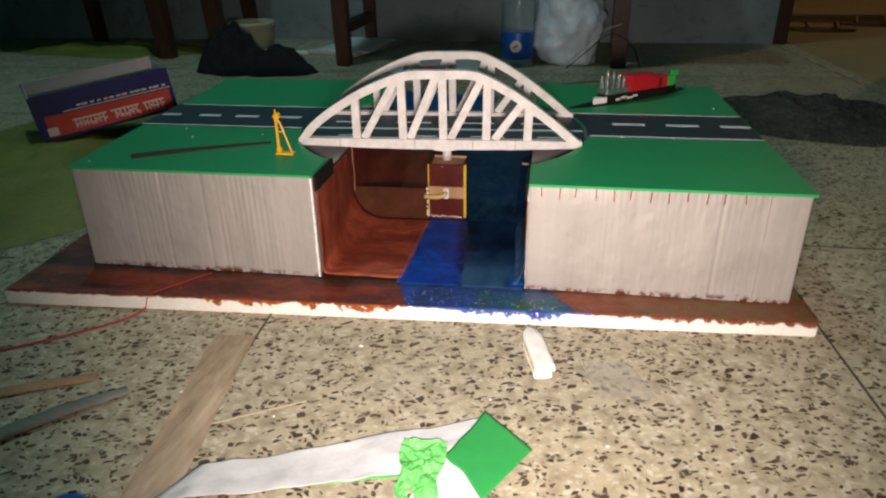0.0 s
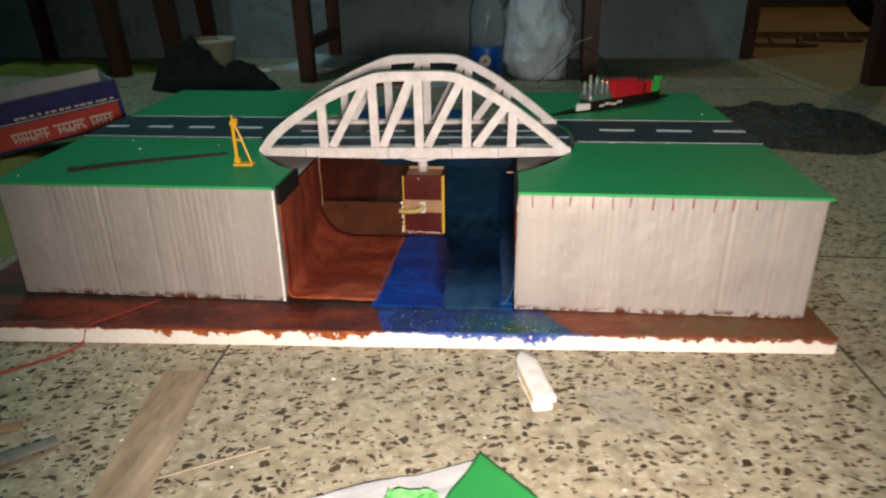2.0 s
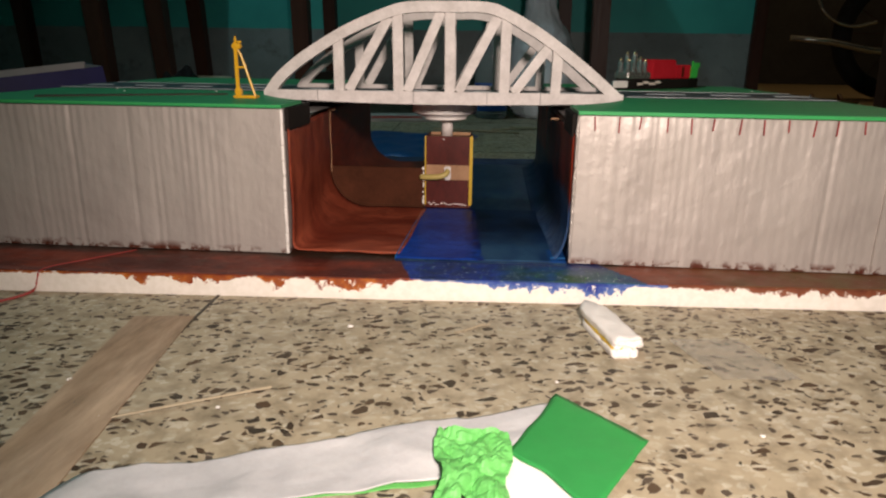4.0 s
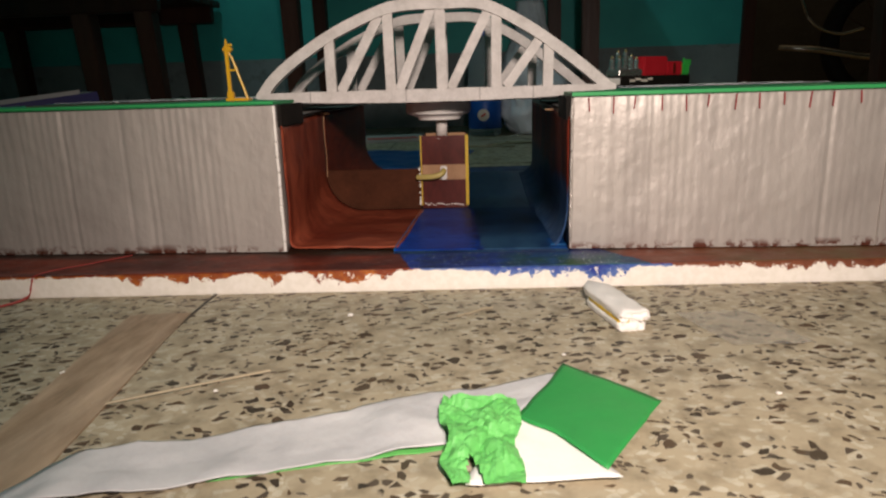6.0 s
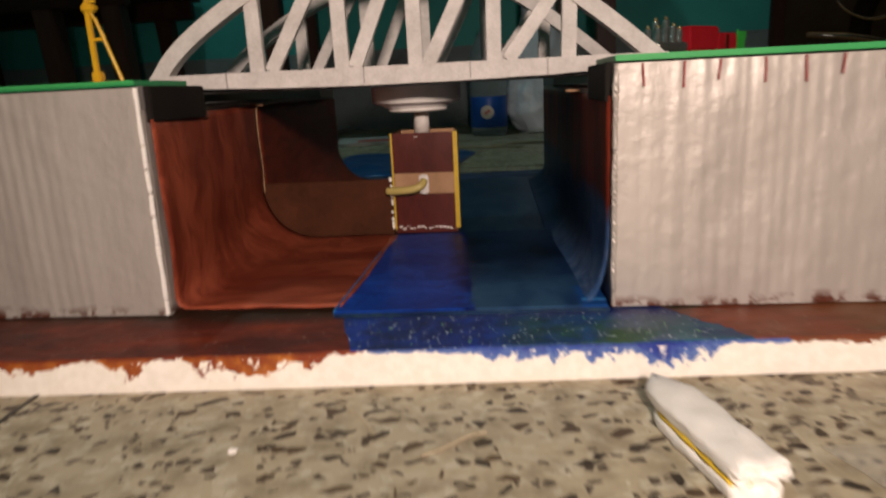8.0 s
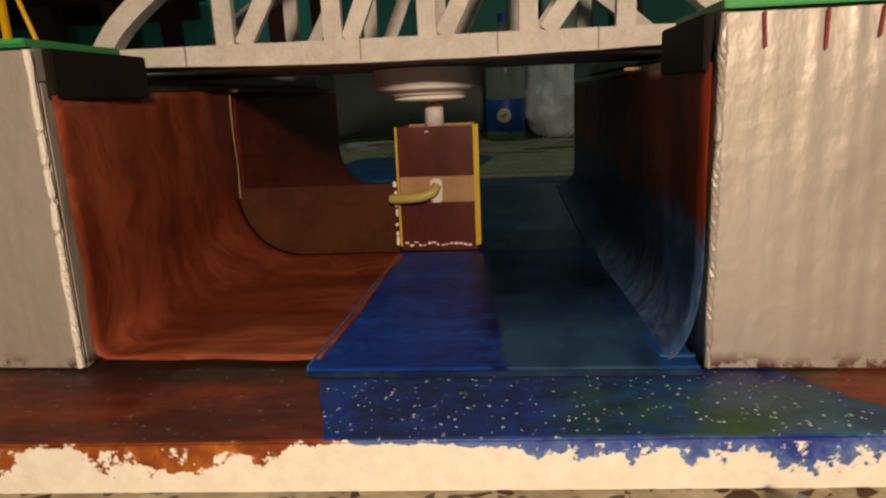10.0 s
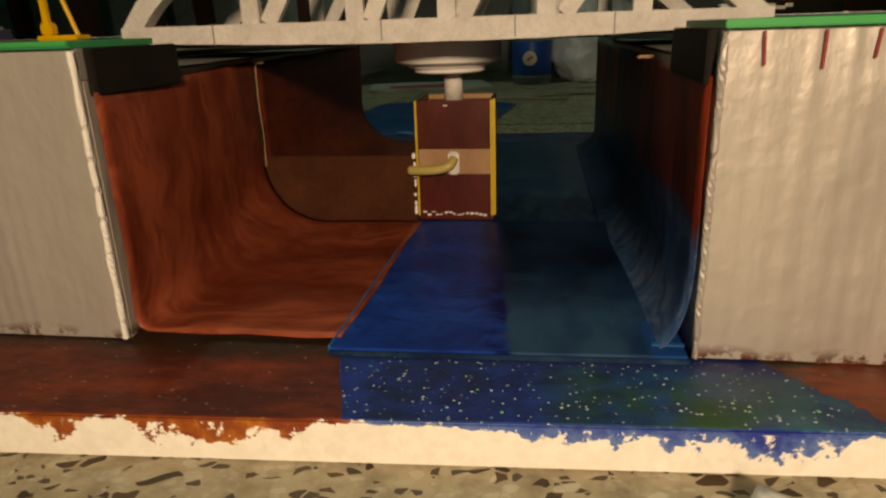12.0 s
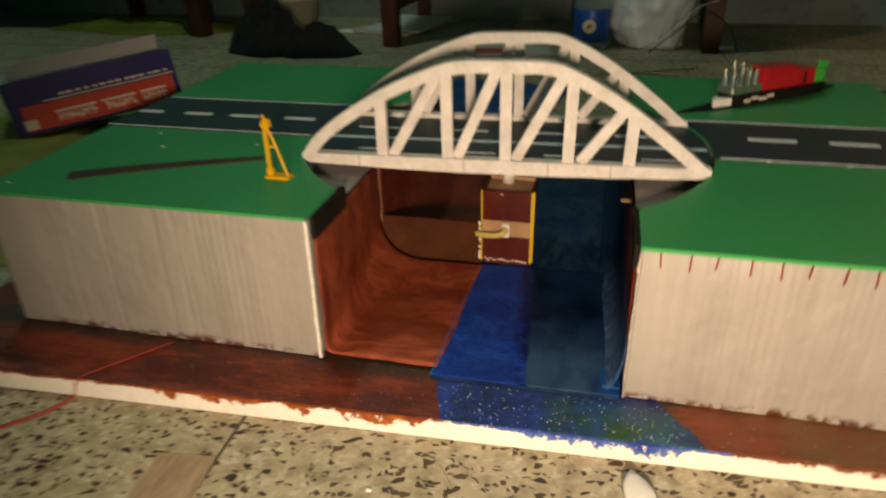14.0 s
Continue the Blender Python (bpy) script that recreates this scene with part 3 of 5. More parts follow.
def ribbed_panel(x0, x1, y, z0, z1, seed):
    """Corrugated card seen through its paint: shallow upright ribs, a few creases."""
    rnd = random.Random(seed)
    n, rows = int((x1 - x0) / 0.0016), 36
    creases = [rnd.uniform(x0, x1) for _ in range(5)]
    bm = bmesh.new()
    cols = []
    for i in range(n + 1):
        x = x0 + (x1 - x0) * i / n
        col = []
        for j in range(rows + 1):
            z = z0 + (z1 - z0) * (0.003 if j == 1 else 0.997 if j == rows - 1 else j / rows)
            amp = (0.00026 if seed == 3 else 0.0002) * max(0.12, 0.5 + 1.1 * noise.noise(Vector((x * 17, z * 9, seed))))
            d = amp * math.cos(2 * math.pi * (x + 0.0045 * noise.noise(Vector((x * 34, z * 1.5, seed)))) / 0.0068) + 0.0012 * noise.noise(Vector((x * 16, z * 20, seed + 4))) + 0.00035 * noise.noise(Vector((x * 110, z * 95, seed + 7)))
            d -= sum(0.0007 * math.exp(-(((x - c) / 0.0013) ** 2)) for c in creases)
            fade = min(1, 6 * i / n, 6 * (n - i) / n)
            col.append(bm.verts.new((x, y - 0.0012 - fade * d, z)))
        cols.append(col)
    for a, b in zip(cols, cols[1:]):
        for j in range(rows):
            bm.faces.new((a[j], b[j], b[j + 1], a[j + 1]))
    bmesh.ops.recalc_face_normals(bm, faces=bm.faces)
    bmesh.ops.solidify(bm, geom=bm.faces[:], thickness=0.0008)
    return bm


def block(side):
    word = "by the brown bank" if side < 0 else "red ticks along its edge"
    ob = thing("embankment_block", (side * 0.27, 0.26, 0.0186), f"silver painted cardboard block and green top, {word}", "block", "embankment blocks")
    if side < 0:
        inner, outer = -0.1202, -0.419
        foot = [(outer, 0.0), (inner, 0.0), (-0.1452, 0.53), (-0.464, 0.53)]
    else:
        inner, outer = 0.1255, 0.4155
        foot = [(inner, 0.0), (outer, 0.0), (0.42, 0.53), (0.1255, 0.53)]
    part("body", prism(foot, 0.0187, 0.134, 0.0008), M_SILVER, ob)
    xs = sorted((inner, outer))
    part("front_panel", ribbed_panel(xs[0], xs[1], 0.0, 0.0195, 0.1455, 3 if side < 0 else 8), M_SILVER, ob, "", True)
    y_in = PIVOT.y - recess_y(inner)
    y_out = 2 * PIVOT.y - y_in
    ring = arc(side, y_in, y_out)
    back_in = (-0.1452 if side < 0 else 0.1255, 0.53)
    poly = [(outer, 0.0), (inner, 0.0), *ring, back_in, foot[3] if side < 0 else foot[2]]
    if side > 0:
        poly = poly[::-1]
    part("upper_layer", prism(poly, 0.1341, 0.1462), M_GREY, ob, "dark grey card layer round a curved cut-out")
    lip = 0.004
    out2 = outer + side * 0.003
    top = [(out2, -lip), (inner, -lip), *ring, back_in, (foot[3] if side < 0 else foot[2])]
    if side > 0:
        top = top[::-1]
    part("green_sheet", prism(top, 0.1464, 0.1492), M_TOP, ob, "glossy green paper sheet")
    part("green_edge", box(*sorted((out2, inner)), -lip - 0.0012, -lip + 0.0002, 0.1472 if side < 0 else 0.1463, 0.1493, 0.0004), M_TOPEDGE, ob, "folded bright green paper edge")
    part("recess_floor", prism([(inner, y_in - 0.002), *arc(side, y_in, y_out, 20, RECESS - 0.001), (inner, y_out + 0.002)][:: 1 if side < 0 else -1], 0.1342, 0.1352), M_GREY, ob, "bare grey card inside the round cut-out")
    cuff = box(*sorted((inner - side * 0.0035, inner + side * 0.0015)), 0.004, 0.072, 0.127, 0.1462, 0.0006)
    part("black_cuff", cuff, M_BLACK, ob, "black tape strip on the inner top corner")
    if side > 0:
        part("fold_line", box(0.375, 0.3765, -0.0035, -0.001, 0.02, 0.1445, 0.0003), M_SILVER, ob)
        for i in range(12):
            x = 0.139 + 0.01915 * i + 0.0012 * math.sin(i * 2.3)
            foot_z = 0.1335 + 0.0018 * math.sin(i * 4.1)
            part("tick_mark", bar((x + 0.0009 * math.cos(i * 1.7), -0.0026, foot_z), (x, -0.0026, 0.1452), 0.001, 0.0014, 0.0003), M_TICK, ob)
    crinkle = [(inner + side * (0.0007 + 0.0004 * noise.noise(Vector((q * 0.21, side, 0)))), -0.0031 - 0.0002 * noise.noise(Vector((q * 0.25, 4, side))), 0.0205 + 0.0032 * q) for q in range(40)]
    part("corner_fold", tube(crinkle, [0.0014 + 0.0006 * noise.noise(Vector((q * 0.3, 9, side))) for q in range(40)], 7), M_FOAM if side < 0 else M_SILVER, ob, "pale bare card edge")
    # the road over the block, its lines
    y0, y1 = 0.19, 0.315
    xo = (-0.44 if side < 0 else 0.4175)
    curve = arc(side, y0, y1, 10)
    strip = [(xo, y0), *curve, (xo - (0.008 if side < 0 else 0), y1)]
    if side > 0:
        strip = strip[::-1]
    road = part("road", prism(strip, 0.1493, 0.1501), M_ROAD, ob, "dark navy paper road with white lines")
    for y, near_end in ((y0 + 0.001, curve[0][0]), (y1 - 0.003, curve[-1][0])):
        part("edge_line", box(*sorted((side * abs(xo), near_end + side * 0.004)), y, y + 0.0022, 0.1501, 0.1505), M_LINE, road)
    spans = [(-0.446, -0.41), (-0.379, -0.346), (-0.321, -0.286), (-0.255, -0.219)] if side < 0 else [(0.233, 0.277), (0.306, 0.349), (0.378, 0.4165)]
    for a, b in spans:
        yc = 0.255 if side > 0 else 0.248
        part("lane_dash", box(max(a, -0.439), b, yc - 0.0045, yc + 0.0045, 0.1501, 0.1505), M_LINE, road)
    return ob


left_block = block(-1)
right_block = block(1)

# ---- the channel between them ----


def bank_profile(u, x_wall, x_floor, r, top, z0):
    """Quarter-pipe from the wall top (u 0) down and along the floor (u 1)."""
    s = 1 if x_floor > x_wall else -1
    up, flat, bend = top - z0 - r, abs(x_floor - x_wall) - r, math.pi * r / 2
    d = u * (up + bend + flat)
    if d < up:
        return x_wall, top - d
    if d < up + bend:
        a = (d - up) / r
        return x_wall + s * r * (1 - math.cos(a)), z0 + r * (1 - math.sin(a))
    return x_wall + s * (r + d - up - bend), z0


def earth_bank(u, v):
    y = 0.002 + 0.1865 * v - 0.003 * v * u * u + 0.0016 * v * (noise.noise(Vector((u * 9, 3, 1))) - 0.6)
    x, z = bank_profile(u, -0.1176 - 0.0095 * v, -0.021 + 0.004 * v, 0.006 + 0.034 * v, 0.1285 + 0.003 * v, 0.0215)
    return Vector((x + 0.0016 * noise.noise(Vector((y * 25, z * 25, 2))), y, z + 0.0009 * noise.noise(Vector((x * 40, y * 40, 5)))))


def water_bank(u, v):
    y = 0.0015 + 0.5 * v
    wide, tall = 0.013 + 0.008 * min(1, v * 3), 0.036 - 0.016 * min(1, v * 2.5)
    if u < 0.4:
        x, z = 0.1249, 0.13 - (0.13 - 0.0208 - tall) * u / 0.4
    else:
        a = math.pi / 2 * (u - 0.4) / 0.6
        x, z = 0.1249 - wide * (1 - math.cos(a)), 0.0208 + tall * (1 - math.sin(a))
    return Vector((x - 0.0006 - 0.0006 * noise.noise(Vector((y * 22, z * 22, 7))), y, z + 0.0006 * noise.noise(Vector((x * 30, y * 30, 5)))))


earth = thing("earth_bank", (-0.08, 0.09, 0.0187), "curved card bank brushed in red-brown paint", "model bank")
part("sheet", grid_sheet(earth_bank, 44, 30, 0.0007), M_EARTH, earth, "", True)
part("torn_lip", box(-0.131, -0.119, 0.1845, 0.1895, 0.1302, 0.1325, 0.0006), M_TAN, earth, "torn bare card lip")
part("pale_edge", tube([earth_bank(u / 20, 1.0) + Vector((0.0006, 0.0008, 0)) for u in range(0, 8)], 0.0008, 6), M_TAN, earth, "pale cut edge")
far_bank = thing("water_bank", (0.12, 0.2, 0.0187), "curved card bank painted deep blue below red-brown", "model bank")
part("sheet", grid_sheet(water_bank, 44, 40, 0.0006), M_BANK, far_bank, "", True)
part("gusset", prism([(0.1105, 0.0035), (0.1236, 0.0035), (0.1236, 0.006), (0.1105, 0.006)], 0.0219, 0.0225), M_CYAN, far_bank, "bright blue painted gap under the bank")
part("torn_lip", box(0.1135, 0.1235, 0.118, 0.1215, 0.131, 0.1325, 0.0005, None), M_TAN, far_bank, "torn bare card lip")
water = thing("water_sheet", (0.05, 0.09, 0.0187), "blue painted card sheet of water between the banks", "model water")
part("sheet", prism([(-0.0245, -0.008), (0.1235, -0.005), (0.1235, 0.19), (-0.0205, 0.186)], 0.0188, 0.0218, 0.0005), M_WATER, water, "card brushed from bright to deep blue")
part("cut_edge", prism([(-0.0247, -0.0079), (-0.0236, -0.0079), (-0.0206, 0.125), (-0.0213, 0.125)], 0.0188, 0.0229, 0.0003), M_CYAN, water, "light blue cut edge")
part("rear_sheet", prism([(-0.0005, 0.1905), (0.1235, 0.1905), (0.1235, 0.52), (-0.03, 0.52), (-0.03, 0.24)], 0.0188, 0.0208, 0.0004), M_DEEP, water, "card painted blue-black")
part("front_flap", prism([(-0.024, -0.0092), (0.124, -0.0062), (0.124, -0.0052), (-0.024, -0.0082)], 0.0187, 0.0208), M_DEEP, water)
tagged(part("dam_board", box(-0.1312, -0.0205, 0.1895, 0.1925, 0.0187, 0.0672, 0.0006), M_DAM), "low brown painted board across the channel", "model dam")


def rear_sheet(u, v):
    y = 0.1935 + 0.333 * v
    x, z = bank_profile(u, -0.1292 - 0.0155 * v, -0.034 - 0.01 * v, 0.05, 0.131, 0.0205)
    return Vector((x + 0.001 * noise.noise(Vector((y * 20, z * 30, 1))), y, z + 0.0008 * noise.noise(Vector((x * 30, y * 20, 9)))))


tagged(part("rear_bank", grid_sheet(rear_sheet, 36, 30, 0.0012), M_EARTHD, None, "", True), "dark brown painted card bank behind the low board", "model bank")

# ---- the pier ----
pier = thing("bridge_pier", (0.006, 0.21, 0.0218), "maroon cardboard pier box with yellow edges and a white stem", "model pier")
part("front_face", box(-0.0185, 0.0325, 0.190, 0.1925, 0.0219, 0.1035, 0.0004), M_MAROON, pier, "maroon painted card face")
part("side_face", box(-0.0185, -0.0165, 0.1926, 0.236, 0.0219, 0.1035, 0.0004), M_MAROON, pier)
part("side_face", box(0.0305, 0.0325, 0.1926, 0.236, 0.0219, 0.1035, 0.0004), M_MAROON, pier)
part("rear_face", box(-0.0164, 0.0304, 0.2335, 0.236, 0.0219, 0.1035, 0.0004), M_TAN, pier)
part("lid", box(-0.0164, 0.0304, 0.1927, 0.2333, 0.0985, 0.1005, 0.0003), M_TAN, pier, "bare cardboard lid")
part("band", box(-0.0175, 0.0315, 0.1885, 0.1899, 0.0545, 0.0715, 0.0004), M_TAN, pier, "bare cardboard band")
for x in (-0.0198, 0.0307):
    part("edge_strip", box(x + 0.0005, x + 0.0019, 0.1882, 0.1899, 0.025, 0.1042, 0.0005), M_YELLOW, pier, "yellow painted edge")
part("edge_strip", box(0.0326, 0.0345, 0.1905, 0.1945, 0.025, 0.1042, 0.0005), M_YELLOW, pier, "yellow painted edge")
for i in range(16):
    rnd = random.Random(i)
    x, z = (-0.016 + 0.003 * i, 0.0245 + 0.003 * rnd.random()) if i < 15 else (0, 0.1)
    part("paint_chip", box(x, x + 0.0012 + 0.0016 * rnd.random(), 0.1893, 0.1901, z, z + 0.0005 + 0.0011 * rnd.random()), M_FOAM, pier)
for i in range(7):
    rnd = random.Random(40 + i)
    z = 0.026 + 0.0065 * i
    part("torn_edge", box(-0.0212 - 0.0012 * rnd.random(), -0.0199, 0.1885, 0.191, z, z + 0.002 + 0.0048 * rnd.random(), 0.0005), M_FOAM, pier, "torn white paper edge")
part("nozzle", box(0.003, 0.0105, 0.1835, 0.1884, 0.055, 0.0705, 0.0012), M_WHITE, pier, "white plastic nozzle")
hose = [(0.0072, 0.183, 0.066), (0.005, 0.179, 0.0625), (-0.002, 0.178, 0.060), (-0.012, 0.179, 0.059), (-0.023, 0.182, 0.0585)]
part("hose", tube(spline(hose), 0.0031, 12), M_TUBE, pier, "short yellowish rubber hose", True)
part("stem", lathe([(0.0066, 0.1006), (0.0064, 0.1191)], (0.003, 0.225, 0), 24), M_WHITE, pier, "white paper stem", True)
part("collar", lathe([(0.013, 0.1192), (0.023, 0.1199), (0.0246, 0.1208), (0.0246, 0.1234)], (0.001, 0.222, 0), 36), M_FOAM, pier)
part("cap", lathe([(0.0272, 0.1235), (0.0285, 0.125), (0.0335, 0.1262), (0.0362, 0.1275), (0.037, 0.13), (0.037, 0.1405)], (0.0, 0.222, 0), 40), M_FOAM, pier, "white stepped foam cap")

# ---- the arched bridge ----
bridge = thing("arch_bridge", (0, 0.213, 0.1425), "white card truss arch bridge with a dark road deck", "model bridge")
ARCH = [(-0.183, 0.1535), (-0.168, 0.172), (-0.142, 0.1925), (-0.1, 0.2175), (-0.06, 0.2345), (-0.036, 0.241), (0.0, 0.242), (0.042, 0.2415), (0.065, 0.2345), (0.1, 0.2155), (0.142, 0.186), (0.182, 0.1535)]
POSTS = (-0.106, -0.046, 0.0065, 0.063, 0.1155)


def arch_z(x):
    for (xa, za), (xb, zb) in zip(ARCH, ARCH[1:]):
        if xa <= x <= xb:
            return za + (zb - za) * (x - xa) / (xb - xa)
    return 0.152


def arch_rib(y, deep, wide):
    """The curved top member as one bent strip."""
    pts = [Vector((x, 0, z)) for x, z in ARCH]
    pts = [p for p in spline([(p.x, 0, p.z) for p in pts], 4)]
    bm = bmesh.new()
    rings = []
    for i, p in enumerate(pts):
        d = (pts[min(i + 1, len(pts) - 1)] - pts[max(i - 1, 0)]).normalized()
        nrm = Vector((-d.z, 0, d.x))
        w = wide * (0.8 if i in (0, len(pts) - 1) else 1) * (1 + 0.06 * noise.noise(Vector((p.x * 40, y, 0))))
        rings.append([bm.verts.new(Vector((p.x, y + s * deep / 2, p.z)) + nrm * (q * w)) for s, q in ((-1, -1), (1, -1), (1, 0.0), (-1, 0.0))])
    for a, b in zip(rings, rings[1:]):
        for k in range(4):
            bm.faces.new((a[k], a[(k + 1) % 4], b[(k + 1) % 4], b[k]))
    bm.faces.new(rings[0][::-1]), bm.faces.new(rings[-1])
    return bm


def chord(y):
    """The straight lower member, deepest under the middle, its faces slightly uneven."""
    bm = bmesh.new()
    rings = []
    for i in range(41):
        x = -0.183 + 0.366 * i / 40
        low = 0.1462 - 0.0042 * (1 - (x / 0.183) ** 2) + 0.0005 * noise.noise(Vector((x * 45, y, 3)))
        high = 0.1548 + 0.0003 * noise.noise(Vector((x * 60, y, 8)))
        face = y - 0.0062 + 0.0005 * noise.noise(Vector((x * 38, y, 5)))
        rings.append([bm.verts.new((x, face, low)), bm.verts.new((x, face, high)), bm.verts.new((x, y + 0.005, high)), bm.verts.new((x, y + 0.005, low))])
    for a, b in zip(rings, rings[1:]):
        for k in range(4):
            bm.faces.new((a[k], a[(k + 1) % 4], b[(k + 1) % 4], b[k]))
    bm.faces.new(rings[0][::-1]), bm.faces.new(rings[-1])
    return bm


def truss(y, word):
    t = part("truss", arch_rib(y, 0.012, 0.0105), M_WHITE, bridge, word)
    part("bottom_chord", chord(y), M_WHITE, t)
    for x in POSTS:
        lean = 0.0012 * math.sin(x * 90)
        part("post", bar((x + lean, y, 0.1535), (x, y, arch_z(x) - 0.006), 0.0102, 0.0075), M_WHITE, t)
    for a, b in zip(POSTS, POSTS[1:]):
        part("brace", bar((a + 0.0095, y + 0.001, 0.1545), (b - 0.0085, y + 0.001, arch_z(b - 0.0085) - 0.009), 0.0095, 0.0065), M_WHITE, t)
    for x in (-0.128, -0.03, 0.045, 0.099):
        part("tape_joint", box(x, x + 0.0007, y - 0.0069, y - 0.0064, 0.1436, 0.1547), M_GREY, t)
    return t


truss(0.1405, "white card truss with arched top")
truss(0.286, "white card truss with arched top")


def deck(r=0.192):
    """A straight deck whose two ends follow the round cut-out."""
    a1 = math.asin(0.066 / r)
    ends = [[(c * r * math.cos(a1 * (i / 6 - 1)), 0.213 + r * math.sin(c * a1 * (i / 6 - 1))) for i in range(13)] for c in (1, -1)]
    return ends[0] + ends[1]


deck_bm = deck()
d = part("deck", prism(deck_bm, 0.1427, 0.1502), M_ROAD, bridge, "dark navy paper road deck with rounded ends")
part("deck_underside", prism([(x * 0.985, y) for x, y in deck_bm], 0.1416, 0.1426), M_GREY, bridge, "bare grey card underside")
part("centre_line", box(-0.186, 0.19, 0.2005, 0.2065, 0.1503, 0.1508), M_PALE, d, "pale blue centre line")
for a in (-0.158, -0.07, 0.02, 0.108):
    part("lane_dash", box(a, a + 0.05, 0.236, 0.2395, 0.1503, 0.1507), M_LINE, d)
    part("lane_dash", box(a + 0.02, a + 0.065, 0.1655, 0.169, 0.1503, 0.1507), M_LINE, d)

bridge.rotation_euler.z = radians(2.9)

# ---- on the green tops ----
crane = thing("toy_crane", (-0.18, 0.072, 0.1492), "small amber plastic toy derrick standing on the green top", "toy crane")
part("foot", box(-0.193, -0.171, 0.067, 0.079, 0.1493, 0.1518, 0.0006, None), M_GOLDY, crane)
part("mast", box(-0.1912, -0.1881, 0.0709, 0.0741, 0.1518, 0.2, 0.0005), M_GOLDY, crane)
part("block", box(-0.1922, -0.1862, 0.0695, 0.0755, 0.1518, 0.158, 0.0008), M_GOLDY, crane)
part("stay", tube([(-0.1735, 0.0725, 0.1515), (-0.1855, 0.0725, 0.190)], 0.0012, 8), M_GOLDY, crane)
part("stay", tube([(-0.1895, 0.0725, 0.198), (-0.181, 0.0725, 0.178)], 0.001, 8), M_GOLDY, crane)
part("cross_piece", box(-0.1915, -0.1825, 0.0713, 0.0737, 0.1765, 0.1783, 0.0004), M_GOLDY, crane)
part("head", box(-0.1925, -0.184, 0.0695, 0.0755, 0.194, 0.1985, 0.001), M_GOLDY, crane)
part("wheel", lathe([(0.0022, -0.001), (0.0026, 0), (0.0022, 0.001)], (-0.186, 0.0725, 0.2), 12), M_GOLDY, crane)
part("finial", lathe([(0.0012, 0.2), (0.0012, 0.203), (0.0004, 0.2055)], (-0.1895, 0.0725, 0), 10), M_GOLDY, crane)
crane.location.x += 0.0045


def flat_strip(points, widths, z0, z1):
    p = [Vector((x, y)) for x, y in points]
    lft, rgt = [], []
    for i, q in enumerate(p):
        dd = (p[min(i + 1, len(p) - 1)] - p[max(i - 1, 0)]).normalized()
        nn = Vector((-dd.y, dd.x)) * widths[i] / 2
        lft.append(tuple(q + nn)), rgt.append(tuple(q - nn))
    return prism(rgt + lft[::-1], z0, z1)


tagged(part("brown_strip", flat_strip([(-0.366, 0.040), (-0.33, 0.062), (-0.298, 0.079), (-0.255, 0.099), (-0.214, 0.117)], [0.019, 0.018, 0.015, 0.012, 0.008], 0.1494, 0.1503), M_TRACK), "narrow dark brown strip lying across the green top", "strip")
tagged(part("black_strip", flat_strip([(0.175, 0.345), (0.205, 0.368), (0.245, 0.402), (0.29, 0.441), (0.335, 0.478), (0.37, 0.51)], [0.004, 0.022, 0.034, 0.036, 0.03, 0.012], 0.1494, 0.1504), M_BLACK), "black tapered strip on the green top under the toy ship", "strip")

ship = thing("toy_ship", (0.28, 0.43, 0.1504), "toy ship with black hull, chrome funnels, red cabins, green stern", "toy ship")
SM = pose(0.283, 0.431, 0.1505, 0, 0, 38)


def at_ship(bm):
    bm.transform(SM)
    return bm


hull = [(-0.083, 0), (-0.07, -0.012), (-0.03, -0.016), (0.05, -0.016), (0.082, -0.008), (0.086, 0), (0.082, 0.008), (0.05, 0.016), (-0.03, 0.016), (-0.07, 0.012)]
part("hull", at_ship(prism(hull, 0, 0.0125, 0.001)), M_BLACK, ship, "glossy black hull")
part("bow_plate", at_ship(prism([(-0.098, -0.010), (-0.071, -0.012), (-0.071, 0.008), (-0.09, 0.0)], 0.001, 0.010, 0.001)), M_FOAM, ship, "white bow plate")
for i, (a, b) in enumerate([(-0.058, -0.05), (-0.047, -0.038), (-0.035, -0.024), (-0.022, -0.014)]):
    part("hull_mark", at_ship(box(a, b, -0.0185, -0.0163, 0.0045 + 0.002 * (i % 2), 0.0075 + 0.002 * (i % 2))), M_PRINT, ship, "white hull marking")
for i, x in enumerate((-0.068, -0.056, -0.044, -0.034)):
    h = (0.034, 0.042, 0.036, 0.033)[i]
    for y in (-0.006, 0.007):
        part("funnel", at_ship(lathe([(0.005, 0.0126), (0.005, 0.022), (0.0035, 0.0235), (0.0035, h), (0.0022, h + 0.002)], (x, y, 0), 14)), M_CHROME, ship, "chrome funnel", True)
        part("funnel_tip", at_ship(lathe([(0.0022, h + 0.0021), (0.0023, h + 0.004), (0.001, h + 0.0055)], (x, y, 0), 12)), M_BRASS, ship, "brass tip", True)
part("engine", at_ship(box(-0.074, -0.027, -0.0125, 0.0125, 0.0126, 0.0215, 0.0015)), M_CHROME, ship, "chrome engine block")
part("cabin", at_ship(box(-0.026, 0.024, -0.0135, 0.0135, 0.0126, 0.038, 0.002)), M_RED, ship, "red plastic cabin")
part("cabin", at_ship(box(0.025, 0.058, -0.0125, 0.0125, 0.0126, 0.031, 0.0015)), M_RED, ship, "red plastic cabin")
part("cabin_panel", at_ship(box(0.037, 0.041, -0.0138, -0.0126, 0.0145, 0.029)), M_MAROON, ship)
part("stern_box", at_ship(box(0.059, 0.077, -0.0105, 0.0105, 0.0126, 0.028, 0.0015)), M_LIME, ship, "green plastic stern")
